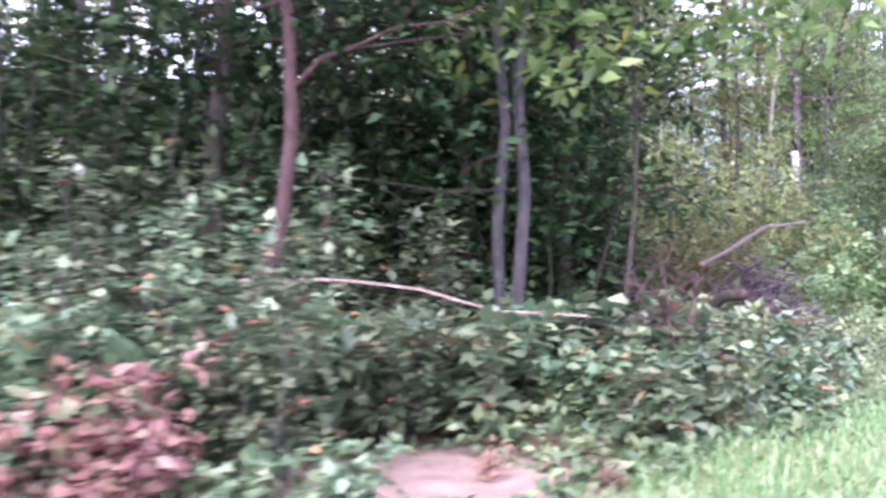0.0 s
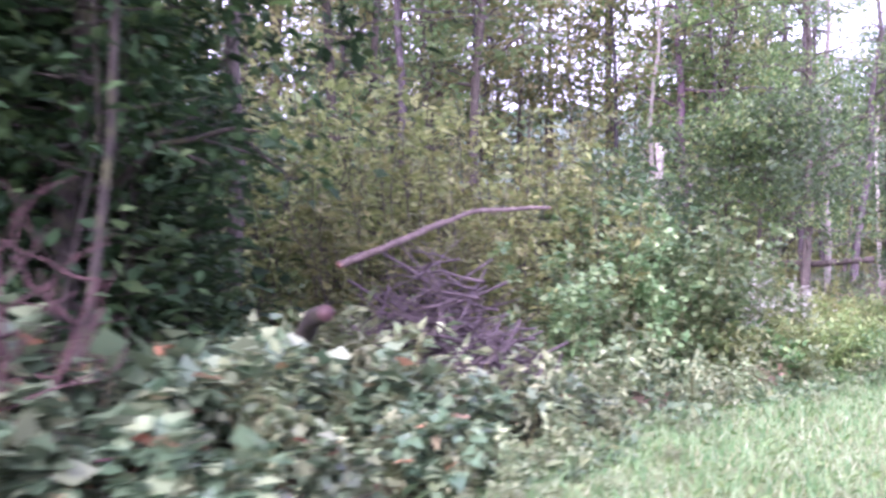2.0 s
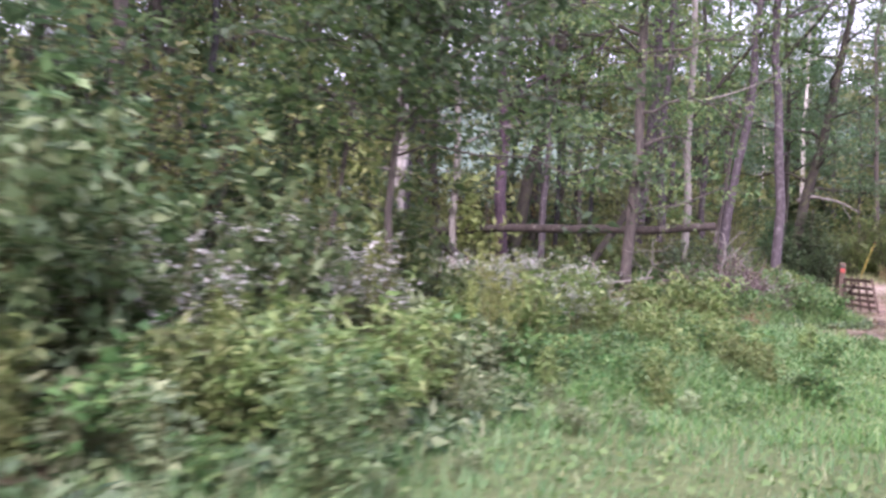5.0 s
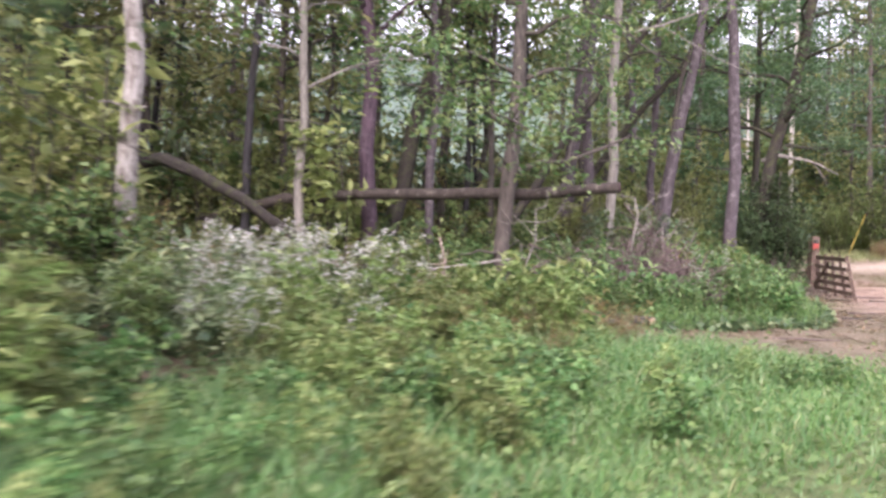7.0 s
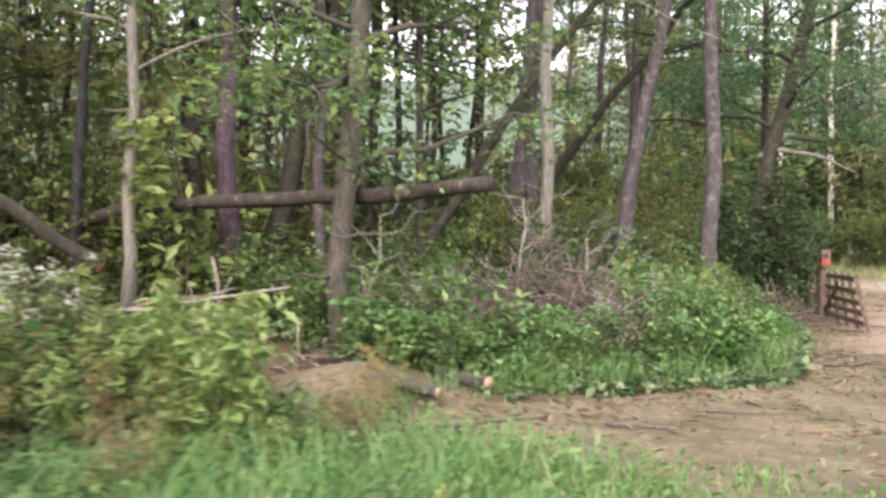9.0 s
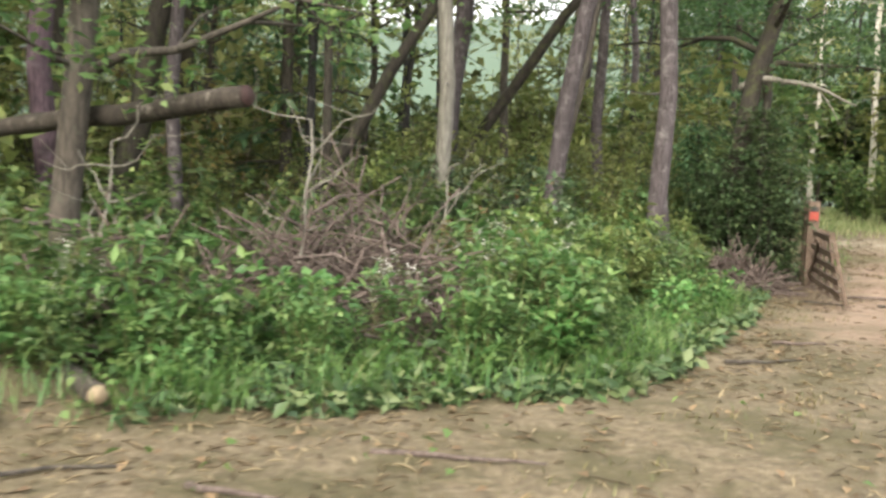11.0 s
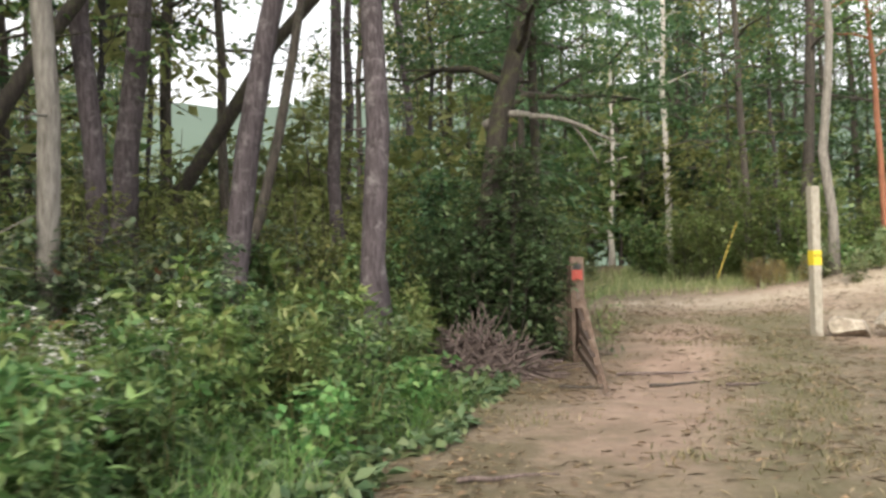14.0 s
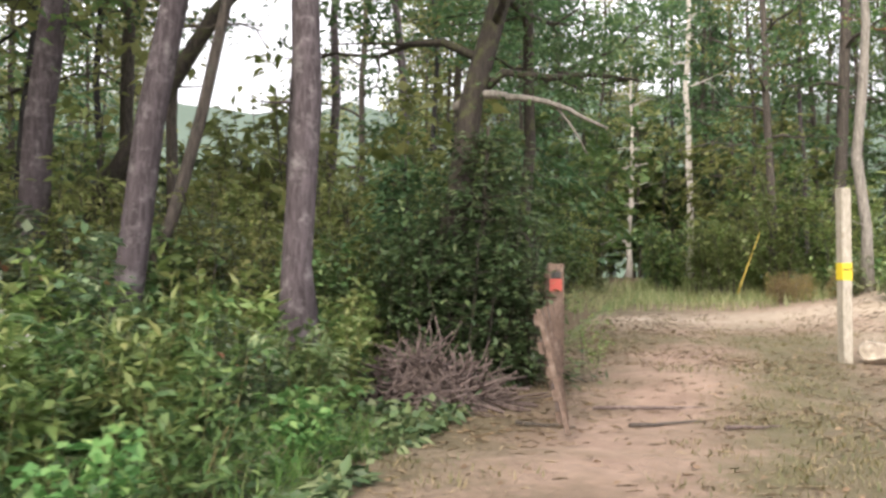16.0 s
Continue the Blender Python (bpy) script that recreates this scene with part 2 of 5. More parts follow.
M = {
    "ground": ground_mat(),
    "grass": leaf_mat("grass_blades", [(0, (0.07, 0.16, 0.055)), (0.6, (0.13, 0.25, 0.09)), (0.92, (0.22, 0.32, 0.14)), (1, (0.4, 0.38, 0.22))], 0.4),
    "straw": leaf_mat("straw", [(0, (0.07, 0.05, 0.03)), (0.5, (0.19, 0.135, 0.08)), (1, (0.4, 0.32, 0.2))], 0.2),
    "litter": leaf_mat("dead_leaves", [(0, (0.09, 0.055, 0.035)), (0.5, (0.17, 0.105, 0.065)), (1, (0.27, 0.18, 0.11))], 0.15, 0.7),
    "carpet": leaf_mat("undergrowth_leaves", [(0, (0.035, 0.07, 0.03)), (0.6, (0.09, 0.14, 0.06)), (1, (0.2, 0.23, 0.11))], 0.3),
    "vine": leaf_mat("vine_leaves", [(0, (0.05, 0.1, 0.052)), (0.5, (0.12, 0.185, 0.1)), (0.95, (0.25, 0.3, 0.17)), (1, (0.4, 0.16, 0.09))], 0.3, 0.35),
    "weed": leaf_mat("weed_leaves", [(0, (0.09, 0.14, 0.065)), (0.5, (0.19, 0.25, 0.12)), (1, (0.36, 0.4, 0.22))], 0.35),
    "herb": leaf_mat("soft_green_herb_leaves", [(0, (0.055, 0.115, 0.04)), (0.6, (0.11, 0.19, 0.065)), (1, (0.22, 0.3, 0.11))], 0.4),
    "bright": leaf_mat("bright_weed_leaves", [(0, (0.12, 0.185, 0.055)), (0.6, (0.19, 0.265, 0.085)), (1, (0.32, 0.35, 0.14))], 0.4),
    "fresh": leaf_mat("fresh_green_leaves", [(0, (0.05, 0.12, 0.035)), (0.6, (0.11, 0.22, 0.07)), (1, (0.26, 0.36, 0.13))], 0.4),
    "clover": leaf_mat("clover_leaves", [(0, (0.09, 0.2, 0.055)), (0.6, (0.17, 0.31, 0.095)), (1, (0.28, 0.4, 0.15))], 0.4),
    "bramble": leaf_mat("bramble_leaves", [(0, (0.065, 0.13, 0.05)), (0.6, (0.15, 0.245, 0.095)), (1, (0.31, 0.39, 0.19))], 0.4),
    "plume": leaf_mat("yellow_plumes", [(0, (0.24, 0.29, 0.08)), (1, (0.4, 0.43, 0.17))], 0.4),
    "shrub": leaf_mat("shrub_leaves", [(0, (0.06, 0.11, 0.04)), (0.6, (0.12, 0.19, 0.065)), (1, (0.25, 0.28, 0.11))], 0.48),
    "olive": leaf_mat("olive_shrub_leaves", [(0, (0.13, 0.165, 0.055)), (0.6, (0.225, 0.26, 0.092)), (1, (0.39, 0.4, 0.16))], 0.5),
    "brownish": leaf_mat("turning_leaves", [(0, (0.16, 0.12, 0.055)), (0.6, (0.26, 0.2, 0.085)), (1, (0.36, 0.26, 0.12))], 0.45),
    "crown": leaf_mat("crown_leaves", [(0, (0.06, 0.12, 0.035)), (0.6, (0.125, 0.21, 0.065)), (1, (0.24, 0.31, 0.1))], 0.55),
    # deep shade is put into these leaves: near-black, with little gloss
    "crown_dark": leaf_mat("shade_dark_crown_leaves", [(0, (0.014, 0.032, 0.015)), (0.7, (0.03, 0.064, 0.024)), (1, (0.07, 0.11, 0.04))], 0.3, 0.75, 0.35, 0.2, (0.05, 0.04, 0.02)),
    "wood_green": leaf_mat("woodland_leaves", [(0, (0.1, 0.165, 0.065)), (0.6, (0.15, 0.225, 0.085)), (1, (0.24, 0.31, 0.125))], 0.55, 0.55, 0.35),
    "wood_olive": leaf_mat("yellowing_woodland_leaves", [(0, (0.17, 0.185, 0.07)), (0.6, (0.24, 0.25, 0.1)), (1, (0.34, 0.33, 0.14))], 0.55, 0.55, 0.35),
    # darker copy of the woodland leaves, with shade put into the colour
    "wood_dark": leaf_mat("shade_toned_woodland_leaves", [(0, (0.055, 0.105, 0.048)), (0.7, (0.085, 0.155, 0.068)), (1, (0.14, 0.22, 0.09))], 0.5, 0.55, 0.3),
    # paler copy of the grass; the start's overexposed brightness is put into the colour
    "pale_grass": leaf_mat("brightened_pale_grass", [(0, (0.2, 0.3, 0.13)), (0.6, (0.3, 0.4, 0.2)), (1, (0.45, 0.47, 0.3))], 0.4),
    "tall_grass": leaf_mat("tall_grass_blades", [(0, (0.08, 0.19, 0.05)), (0.6, (0.15, 0.3, 0.08)), (0.93, (0.25, 0.38, 0.13)), (1, (0.42, 0.38, 0.2))], 0.45),
    "conifer": leaf_mat("conifer_needles", [(0, (0.05, 0.115, 0.055)), (0.7, (0.09, 0.175, 0.078)), (1, (0.15, 0.24, 0.11))], 0.42),
    "redleaf": leaf_mat("red_leaves", [(0, (0.14, 0.06, 0.055)), (0.5, (0.24, 0.12, 0.1)), (0.85, (0.3, 0.2, 0.14)), (1, (0.16, 0.2, 0.09))], 0.3),
    "bush_green": leaf_mat("deep_green_bush_leaves", [(0, (0.05, 0.1, 0.045)), (0.7, (0.11, 0.185, 0.08)), (1, (0.2, 0.27, 0.12))], 0.42),
    "maple": leaf_mat("large_maple_leaves", [(0, (0.07, 0.15, 0.04)), (0.6, (0.14, 0.26, 0.08)), (0.95, (0.26, 0.36, 0.12)), (1, (0.42, 0.4, 0.1))], 0.5),
    "petal": leaf_mat("white_petals", [(0, (0.55, 0.53, 0.5)), (1, (0.8, 0.78, 0.76))], 0.25, 0.6, 0.1),
    "stem": bark_mat("green_stems", (0.09, 0.1, 0.04), (0.17, 0.17, 0.07), (0.2, 0.13, 0.06), 0.6),
    "twig_dark": bark_mat("dark_dead_twigs", (0.03, 0.022, 0.025), (0.105, 0.08, 0.088), (0.18, 0.145, 0.145), 0.62),
    "twig": bark_mat("dead_twigs", (0.16, 0.11, 0.09), (0.34, 0.27, 0.23), (0.42, 0.36, 0.31), 0.6),
    "bark": bark_mat("grey_brown_bark", (0.026, 0.021, 0.019), (0.11, 0.09, 0.078), (0.1, 0.1, 0.078)),
    "bark_red": bark_mat("reddish_pine_bark", (0.03, 0.022, 0.025), (0.1, 0.08, 0.09), (0.2, 0.18, 0.185), 0.6),
    "bark_snag": bark_mat("weathered_snag_wood", (0.16, 0.14, 0.125), (0.42, 0.39, 0.365), (0.08, 0.06, 0.05), 0.56),
    "bark_slim": bark_mat("slim_grey_bark", (0.014, 0.012, 0.014), (0.055, 0.05, 0.054), (0.07, 0.07, 0.065)),
    "bark_purple": bark_mat("purple_brown_bark", (0.03, 0.018, 0.028), (0.12, 0.075, 0.1), (0.14, 0.11, 0.13)),
    "bark_pale": bark_mat("pale_grey_bark", (0.13, 0.115, 0.1), (0.3, 0.275, 0.25), (0.2, 0.18, 0.16)),
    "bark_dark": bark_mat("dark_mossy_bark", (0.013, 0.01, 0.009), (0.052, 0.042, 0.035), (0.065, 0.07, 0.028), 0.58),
    "bark_white": bark_mat("bare_white_wood", (0.35, 0.31, 0.28), (0.68, 0.64, 0.6), (0.12, 0.09, 0.07), 0.66),
    "bark_orange": bark_mat("orange_pine_bark", (0.2, 0.075, 0.045), (0.34, 0.14, 0.08), (0.2, 0.11, 0.07)),
    "bark_log": bark_mat("dark_log_bark", (0.018, 0.014, 0.012), (0.07, 0.054, 0.046), (0.34, 0.3, 0.27), 0.65),
    "vine_bark": bark_mat("red_brown_vine_bark", (0.022, 0.011, 0.011), (0.075, 0.036, 0.036), (0.055, 0.033, 0.03)),
    "verge": leaf_mat("pale_verge_grass", [(0, (0.16, 0.2, 0.08)), (0.6, (0.28, 0.3, 0.13)), (1, (0.44, 0.4, 0.24))], 0.4),
    "dry_grass": leaf_mat("dry_grass", [(0, (0.1, 0.12, 0.045)), (0.5, (0.2, 0.18, 0.085)), (1, (0.36, 0.29, 0.17))], 0.3),
    "twig_grey": bark_mat("grey_dead_sticks", (0.05, 0.034, 0.032), (0.18, 0.135, 0.125), (0.28, 0.22, 0.2), 0.62),
    "cut_dark": plain_mat("old_cut_wood", (0.025, 0.01, 0.01), (0.055, 0.022, 0.022), 30),
    "cut": plain_mat("cut_wood", (0.16, 0.075, 0.055), (0.27, 0.14, 0.1), 30),
    "cut_pale": plain_mat("pale_cut_wood", (0.26, 0.19, 0.13), (0.38, 0.29, 0.2), 30),
    "gate": bark_mat("weathered_gate_wood", (0.06, 0.04, 0.03), (0.17, 0.115, 0.09), (0.26, 0.2, 0.165), 0.62, 14, 0.5, 0.8, 0.4),
    "post_white": bark_mat("whitewashed_post", (0.25, 0.225, 0.185), (0.42, 0.385, 0.33), (0.22, 0.185, 0.135), 0.66, 12, 0.3, 0.8, 0.25),
    "stone": bark_mat("pale_stone", (0.2, 0.165, 0.13), (0.52, 0.46, 0.385), (0.11, 0.07, 0.048), 0.56, 4, 1.0),
    "tag_red": plain_mat("red_plastic", (0.27, 0.035, 0.025), (0.36, 0.055, 0.04), 60, 0.45),
    "tag_black": plain_mat("black_plastic", (0.012, 0.012, 0.012), (0.03, 0.03, 0.03), 60, 0.5),
    "band": plain_mat("yellow_paint", (0.6, 0.47, 0.03), (0.7, 0.56, 0.05), 40, 0.5),
    "pole": plain_mat("yellow_pole", (0.4, 0.28, 0.05), (0.52, 0.4, 0.09), 30),
    # the ridge's distance haze is put into this blue-green base colour
    "hill": leaf_mat("haze_tinted_woods", [(0, (0.06, 0.1, 0.075)), (1, (0.1, 0.14, 0.11))], 0.0, 0.9),
}


# ---- builders ----
def mesh_of(name, verts, faces, smooth=False):
    me = bpy.data.meshes.new(name)
    verts = np.asarray(verts, np.float32).reshape(-1, 3)
    faces = [np.asarray(f, np.int32) for f in faces if len(f)]
    me.vertices.add(len(verts))
    me.vertices.foreach_set("co", verts.ravel())
    loops = np.concatenate([f.ravel() for f in faces])
    sizes = np.concatenate([np.full(len(f), f.shape[1], np.int32) for f in faces])
    me.loops.add(len(loops))
    me.loops.foreach_set("vertex_index", loops)
    me.polygons.add(len(sizes))
    me.polygons.foreach_set("loop_start", np.concatenate([[0], np.cumsum(sizes)[:-1]]).astype(np.int32))
    if smooth:
        me.polygons.foreach_set("use_smooth", np.ones(len(sizes), bool))
    me.update(calc_edges=True)
    me.validate()
    return me


def part(name, data, mat, parent, label=""):
    if isinstance(data, bmesh.types.BMesh):
        bm, data = data, bpy.data.meshes.new(name)
        bm.to_mesh(data)
        bm.free()
    if not data.materials:
        data.materials.append(M[mat])
    ob = new(name, data)
    ob.parent = parent
    return tagged(ob, label)


def thing(name, label, category, at=(0, 0, 0), turn=0, group="", size=1.0):
    ob = new(name)
    ob.empty_display_size = 0.2
    ob.matrix_basis = placed(at, turn, size)
    return tagged(ob, label, category, group)


def placed(at, turn=0, size=1.0):
    return Matrix.LocRotScale(Vector(at), Euler((0, 0, radians(turn))), Vector((size, size, size)))


def unit(v):
    return v / np.maximum(np.linalg.norm(v, axis=-1, keepdims=True), 1e-9)


class Tubes:
    """Tapered round branches gathered into one mesh."""

    def __init__(self):
        self.v, self.f, self.caps, self.n = [], [], [], 0

    def add(self, pts, radii, sides=6, rough=0.0, rng=None, cap=True):
        pts, radii = np.asarray(pts, float), np.asarray(radii, float)
        tan = unit(np.gradient(pts, axis=0))
        ref = np.array([0.31, 0.95, 0.05]) if abs(tan[0][1]) < 0.9 else np.array([0.95, 0.1, 0.3])
        a = unit(np.cross(tan, ref))
        b = np.cross(tan, a)
        ang = np.linspace(0, 2 * np.pi, sides, endpoint=False)
        rr = radii[:, None] * np.ones(sides)
        if rough:
            rr = rr * (1 + rough * rng.normal(size=rr.shape))
        ring = pts[:, None] + rr[..., None] * (np.cos(ang)[None, :, None] * a[:, None] + np.sin(ang)[None, :, None] * b[:, None])
        k = len(pts)
        i, j = np.meshgrid(np.arange(k - 1), np.arange(sides), indexing="ij")
        i, j = i.ravel(), j.ravel()
        jn = (j + 1) % sides
        self.f.append(self.n + np.stack([i * sides + j, i * sides + jn, (i + 1) * sides + jn, (i + 1) * sides + j], 1))
        if cap:
            for start, flip in ((0, True), ((k - 1) * sides, False)):
                idx = np.arange(sides)[::-1] if flip else np.arange(sides)
                for q in range(1, sides - 1):
                    self.caps.append([self.n + start + idx[0], self.n + start + idx[q], self.n + start + idx[q + 1]])
        self.v.append(ring.reshape(-1, 3))
        self.n += k * sides

    def mesh(self, name):
        return mesh_of(name, np.concatenate(self.v), [np.concatenate(self.f), np.array(self.caps, np.int32).reshape(-1, 3)], True)


def curve(rng, a, b, n=6, wob=0.05, sag=0.0):
    """A wandering line from a to b."""
    a, b = np.asarray(a, float), np.asarray(b, float)
    t = np.linspace(0, 1, n)[:, None]
    length = np.linalg.norm(b - a)
    off = np.cumsum(rng.normal(size=(n, 3)), 0) * wob * length / math.sqrt(n)
    off = (off - off[0]) - t * (off[-1] - off[0]) * 0.6
    line = a + t * (b - a) + off
    line[:, 2] -= sag * length * (t[:, 0] * (1 - t[:, 0]) * 4)
    return line


def leaves_mesh(name, rng, pos, length, width, flat=0.6, aim=None, spread=0.5, fold=0.25, droop=0.2):
    """Folded pointed leaves, one island each. aim: the way each leaf points."""
    pos = np.asarray(pos, float)
    k = len(pos)
    d = rng.normal(size=(k, 3))
    d[:, 2] *= 1 - flat
    if aim is not None:
        d = unit(d) * spread + np.asarray(aim)
    d = unit(d)
    d[:, 2] -= droop
    d = unit(d)
    up = rng.normal(size=(k, 3)) * (1 - flat) + np.array([0, 0, 1.0])
    side = unit(np.cross(d, up))
    nor = np.cross(side, d)
    ln = length * rng.uniform(0.55, 1.25, (k, 1))
    wd = width * rng.uniform(0.6, 1.2, (k, 1)) * 0.5
    mid = pos + d * ln * 0.42
    v = np.stack([pos, mid + side * wd + nor * wd * fold, pos + d * ln - nor * ln * 0.12, mid - side * wd + nor * wd * fold], 1)
    base = np.arange(k)[:, None] * 4
    tri = np.concatenate([base + [0, 1, 2], base + [0, 2, 3]])
    return mesh_of(name, v.reshape(-1, 3), [tri])


def blades_mesh(name, rng, pos, height, width, lean=0.4):
    """Grass blades: a bent strip of three triangles each."""
    pos = np.asarray(pos, float)
    k = len(pos)
    a = rng.uniform(0, 2 * np.pi, k)
    side = np.stack([np.cos(a), np.sin(a), 0 * a], 1)
    way = np.stack([-np.sin(a), np.cos(a), 0 * a], 1)
    h = np.asarray(height).reshape(-1, 1) * rng.uniform(0.5, 1.3, (k, 1))
    w = width * rng.uniform(0.6, 1.3, (k, 1)) * 0.5
    bend = lean * rng.uniform(0.2, 1.6, (k, 1)) * h
    up = np.array([0, 0, 1.0])
    mid = pos + up * h * 0.55 + way * bend * 0.35
    tip = pos + up * h * 0.95 + way * bend
    v = np.stack([pos - side * w, pos + side * w, mid - side * w * 0.7, mid + side * w * 0.7, tip], 1)
    b = np.arange(k)[:, None] * 5
    tri = np.concatenate([b + [0, 1, 3], b + [0, 3, 2], b + [2, 3, 4]])
    return mesh_of(name, v.reshape(-1, 3), [tri])


# ---- plan ----
EDGE = np.array([(-9, -6), (-3, 1.5), (-1, 3.6), (0, 4.9), (1.4, 6.6), (2.5, 8.6), (3.5, 10.8), (4.6, 12.8), (5.8, 14.4), (7.0, 15.6), (8.0, 18.5),
                 (8.6, 21.3), (9.8, 22.6), (11.0, 24.6), (11.3, 26.4), (12.3, 27.1), (13.4, 27.9), (14.5, 28.6), (15.0, 30.6), (15.5, 32.5),
                 (15.8, 34.3), (16.5, 37.6), (17.5, 41), (19.5, 50)], float)
ESEG = np.diff(EDGE, axis=0)
ELEN = np.linalg.norm(ESEG, axis=1)
ECUM = np.concatenate([[0], np.cumsum(ELEN)])


def edge_side(x, y):
    """Signed distance from the line where mown ground meets the weeds: positive in the weeds."""
    p = np.stack([np.ravel(x), np.ravel(y)], 1)
    best, sign = np.full(len(p), 1e9), np.ones(len(p))
    for a, d, ln in zip(EDGE[:-1], ESEG, ELEN):
        t = np.clip(((p - a) @ d) / ln**2, 0, 1)
        q = p - a - t[:, None] * d
        dist = np.linalg.norm(q, axis=1)
        side = d[0] * (p[:, 1] - a[1]) - d[1] * (p[:, 0] - a[0])
        closer = dist < best
        best, sign = np.where(closer, dist, best), np.where(closer, np.where(side >= 0, 1.0, -1.0), sign)
    return (best * sign).reshape(np.shape(x))


def along(s, off):
    """The place at a length along that line and a distance to its weedy side."""
    i = int(np.clip(np.searchsorted(ECUM, s) - 1, 0, len(ESEG) - 1))
    d = ESEG[i] / ELEN[i]
    p = EDGE[i] + d * (s - ECUM[i])
    return p[0] - d[1] * off, p[1] + d[0] * off


def step(a, b, v):
    t = np.clip((np.asarray(v, float) - a) / (b - a), 0, 1)
    return t * t * (3 - 2 * t)


def wave(x, y):
    return 0.5 * (np.sin(x * 1.7 + 1.3 * np.sin(y * 0.9)) + np.sin(y * 2.1 + 1.1 * np.sin(x * 1.3)))


def ground_z(x, y):
    x, y = np.asarray(x, float), np.asarray(y, float)
    z = 1.35 * step(35, 62, y) * step(8, 18, x + 0.1 * (y - 35))
    z = z + 0.75 * np.exp(-(((x - 26.3) / 3.0) ** 2 + ((y - 46.2) / 2.2) ** 2))
    z = z + 0.28 * np.exp(-(((x - 10.7) / 0.8) ** 2 + ((y - 26.9) / 0.55) ** 2))
    z = z + 0.16 * np.exp(-(((x - 18.7) / 1.0) ** 2 + ((y - 37.4) / 1.3) ** 2))
    near = np.exp(-(((x - 10) / 30) ** 2 + ((y - 22) / 34) ** 2))
    return z + near * (0.025 * wave(x, y) + 0.012 * wave(3.1 * x, 2.7 * y))


def dirt_at(x, y):
    """How bare the ground is."""
    e = edge_side(x, y)
    d = step(24.0, 25.6, y + 0.25 * np.sin(x * 1.5)) * step(0.5, -0.3, e) * (1 - step(46, 50, y + 0.3 * np.sin(x * 1.1)))
    d = np.maximum(d, 1.3 * np.exp(-(((x + 0.95) / 1.0) ** 2 + ((y - 5.0) / 0.8) ** 2)))
    return np.maximum(d, np.exp(-(((x - 10.7) / 0.9) ** 2 + ((y - 26.9) / 0.7) ** 2)))


def strip_at(x, y):
    """Where thin dry grass covers the dirt: between the tracks, and towards the far verge."""
    mid = np.exp(-((x - 20.1 - 0.32 * (y - 39.3)) / 0.6) ** 2) * step(29, 32, y) * (1 - step(41.5, 44, y))
    far = 0.8 * np.exp(-((y - 42.0 - 0.1 * (x - 20)) / 0.9) ** 2) * step(26, 23, x)
    side = 0.8 * np.exp(-((x - 24.3) / 1.2) ** 2) * step(33, 36, y) * (1 - step(38, 40, y))
    return np.clip(mid + far + side, 0, 1)


def grow(lo, hi, fine, far):
    inner = np.arange(lo, hi, fine)
    out = [fine]
    while sum(out) < far:
        out.append(out[-1] * 1.22)
    ends = np.cumsum(out)
    return np.concatenate([lo - ends[::-1], inner, hi + ends])


def build_ground():
    gx, gy = grow(-6, 27, 0.26, 2500), grow(-2, 46, 0.26, 2500)
    X, Y = np.meshgrid(gx, gy, indexing="ij")
    Z = ground_z(X, Y)
    n, m = X.shape
    i, j = np.meshgrid(np.arange(n - 1), np.arange(m - 1), indexing="ij")
    i, j = i.ravel(), j.ravel()
    quad = np.stack([i * m + j, (i + 1) * m + j, (i + 1) * m + j + 1, i * m + j + 1], 1)
    me = mesh_of("ground", np.stack([X, Y, Z], -1), [quad], True)
    e = edge_side(X, Y)
    red = 1.2 * np.exp(-((X - 18.8 - 0.24 * (Y - 39.4)) / 0.85) ** 2) * step(30, 33.5, Y) * (1 - 0.7 * step(41, 46, Y))
    red = np.maximum(red, 0.7 * np.exp(-((X - 22.5) / 1.6) ** 2) * step(33, 36, Y))
    red = np.maximum(red, 1.3 * np.exp(-(((X + 0.95) / 1.0) ** 2 + ((Y - 5.0) / 0.75) ** 2)))
    strip = strip_at(X, Y)
    pale = np.exp(-((Y - 45.0 - 0.05 * (X - 20)) / 1.2) ** 2) * step(17.3, 19, X) * step(30, 27, X)
    pale = np.maximum(pale, 0.55 * step(21.2, 22.4, X) * step(31, 34, Y) * (1 - step(42.5, 44.5, Y)) * step(28, 26, X))
    for k, v in (("dirt", dirt_at(X, Y)), ("grass", step(0.8, -0.4, e)), ("red", red), ("strip", strip), ("pale", pale)):
        me.attributes.new(k, "FLOAT", "POINT").data.foreach_set("value", np.asarray(v, np.float32).ravel())
    me.materials.append(M["ground"])
    return tagged(new("ground", me), "mown grass turning to bare sandy red dirt beside woods", "ground", kind="structure")


build_ground()


def build_hill():
    r = np.random.default_rng(5)
    a = np.linspace(-1.6, 1.6, 90)
    rows = []
    for k, (dist, f) in enumerate(((330, 0.0), (380, 0.55), (450, 1.0), (620, 0.3))):
        h = 74 + 22 * np.sin(a * 2.3 + 0.4 + 1.6) + 9 * np.sin(a * 7.1) + r.normal(size=len(a)) * 2.0
        rows.append(np.stack([12 + dist * np.sin(a), 20 + dist * np.cos(a), f * h - (2 if f == 0 else 0)], 1))
    v = np.stack(rows)
    n = len(a)
    i, j = np.meshgrid(np.arange(3), np.arange(n - 1), indexing="ij")
    i, j = i.ravel(), j.ravel()
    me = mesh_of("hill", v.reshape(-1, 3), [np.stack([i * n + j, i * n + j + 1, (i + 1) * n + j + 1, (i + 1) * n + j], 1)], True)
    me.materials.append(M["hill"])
    tagged(new("backdrop", me), "far wooded ridge, haze tinted into its blue-green colour", "hill", kind="structure")


build_hill()


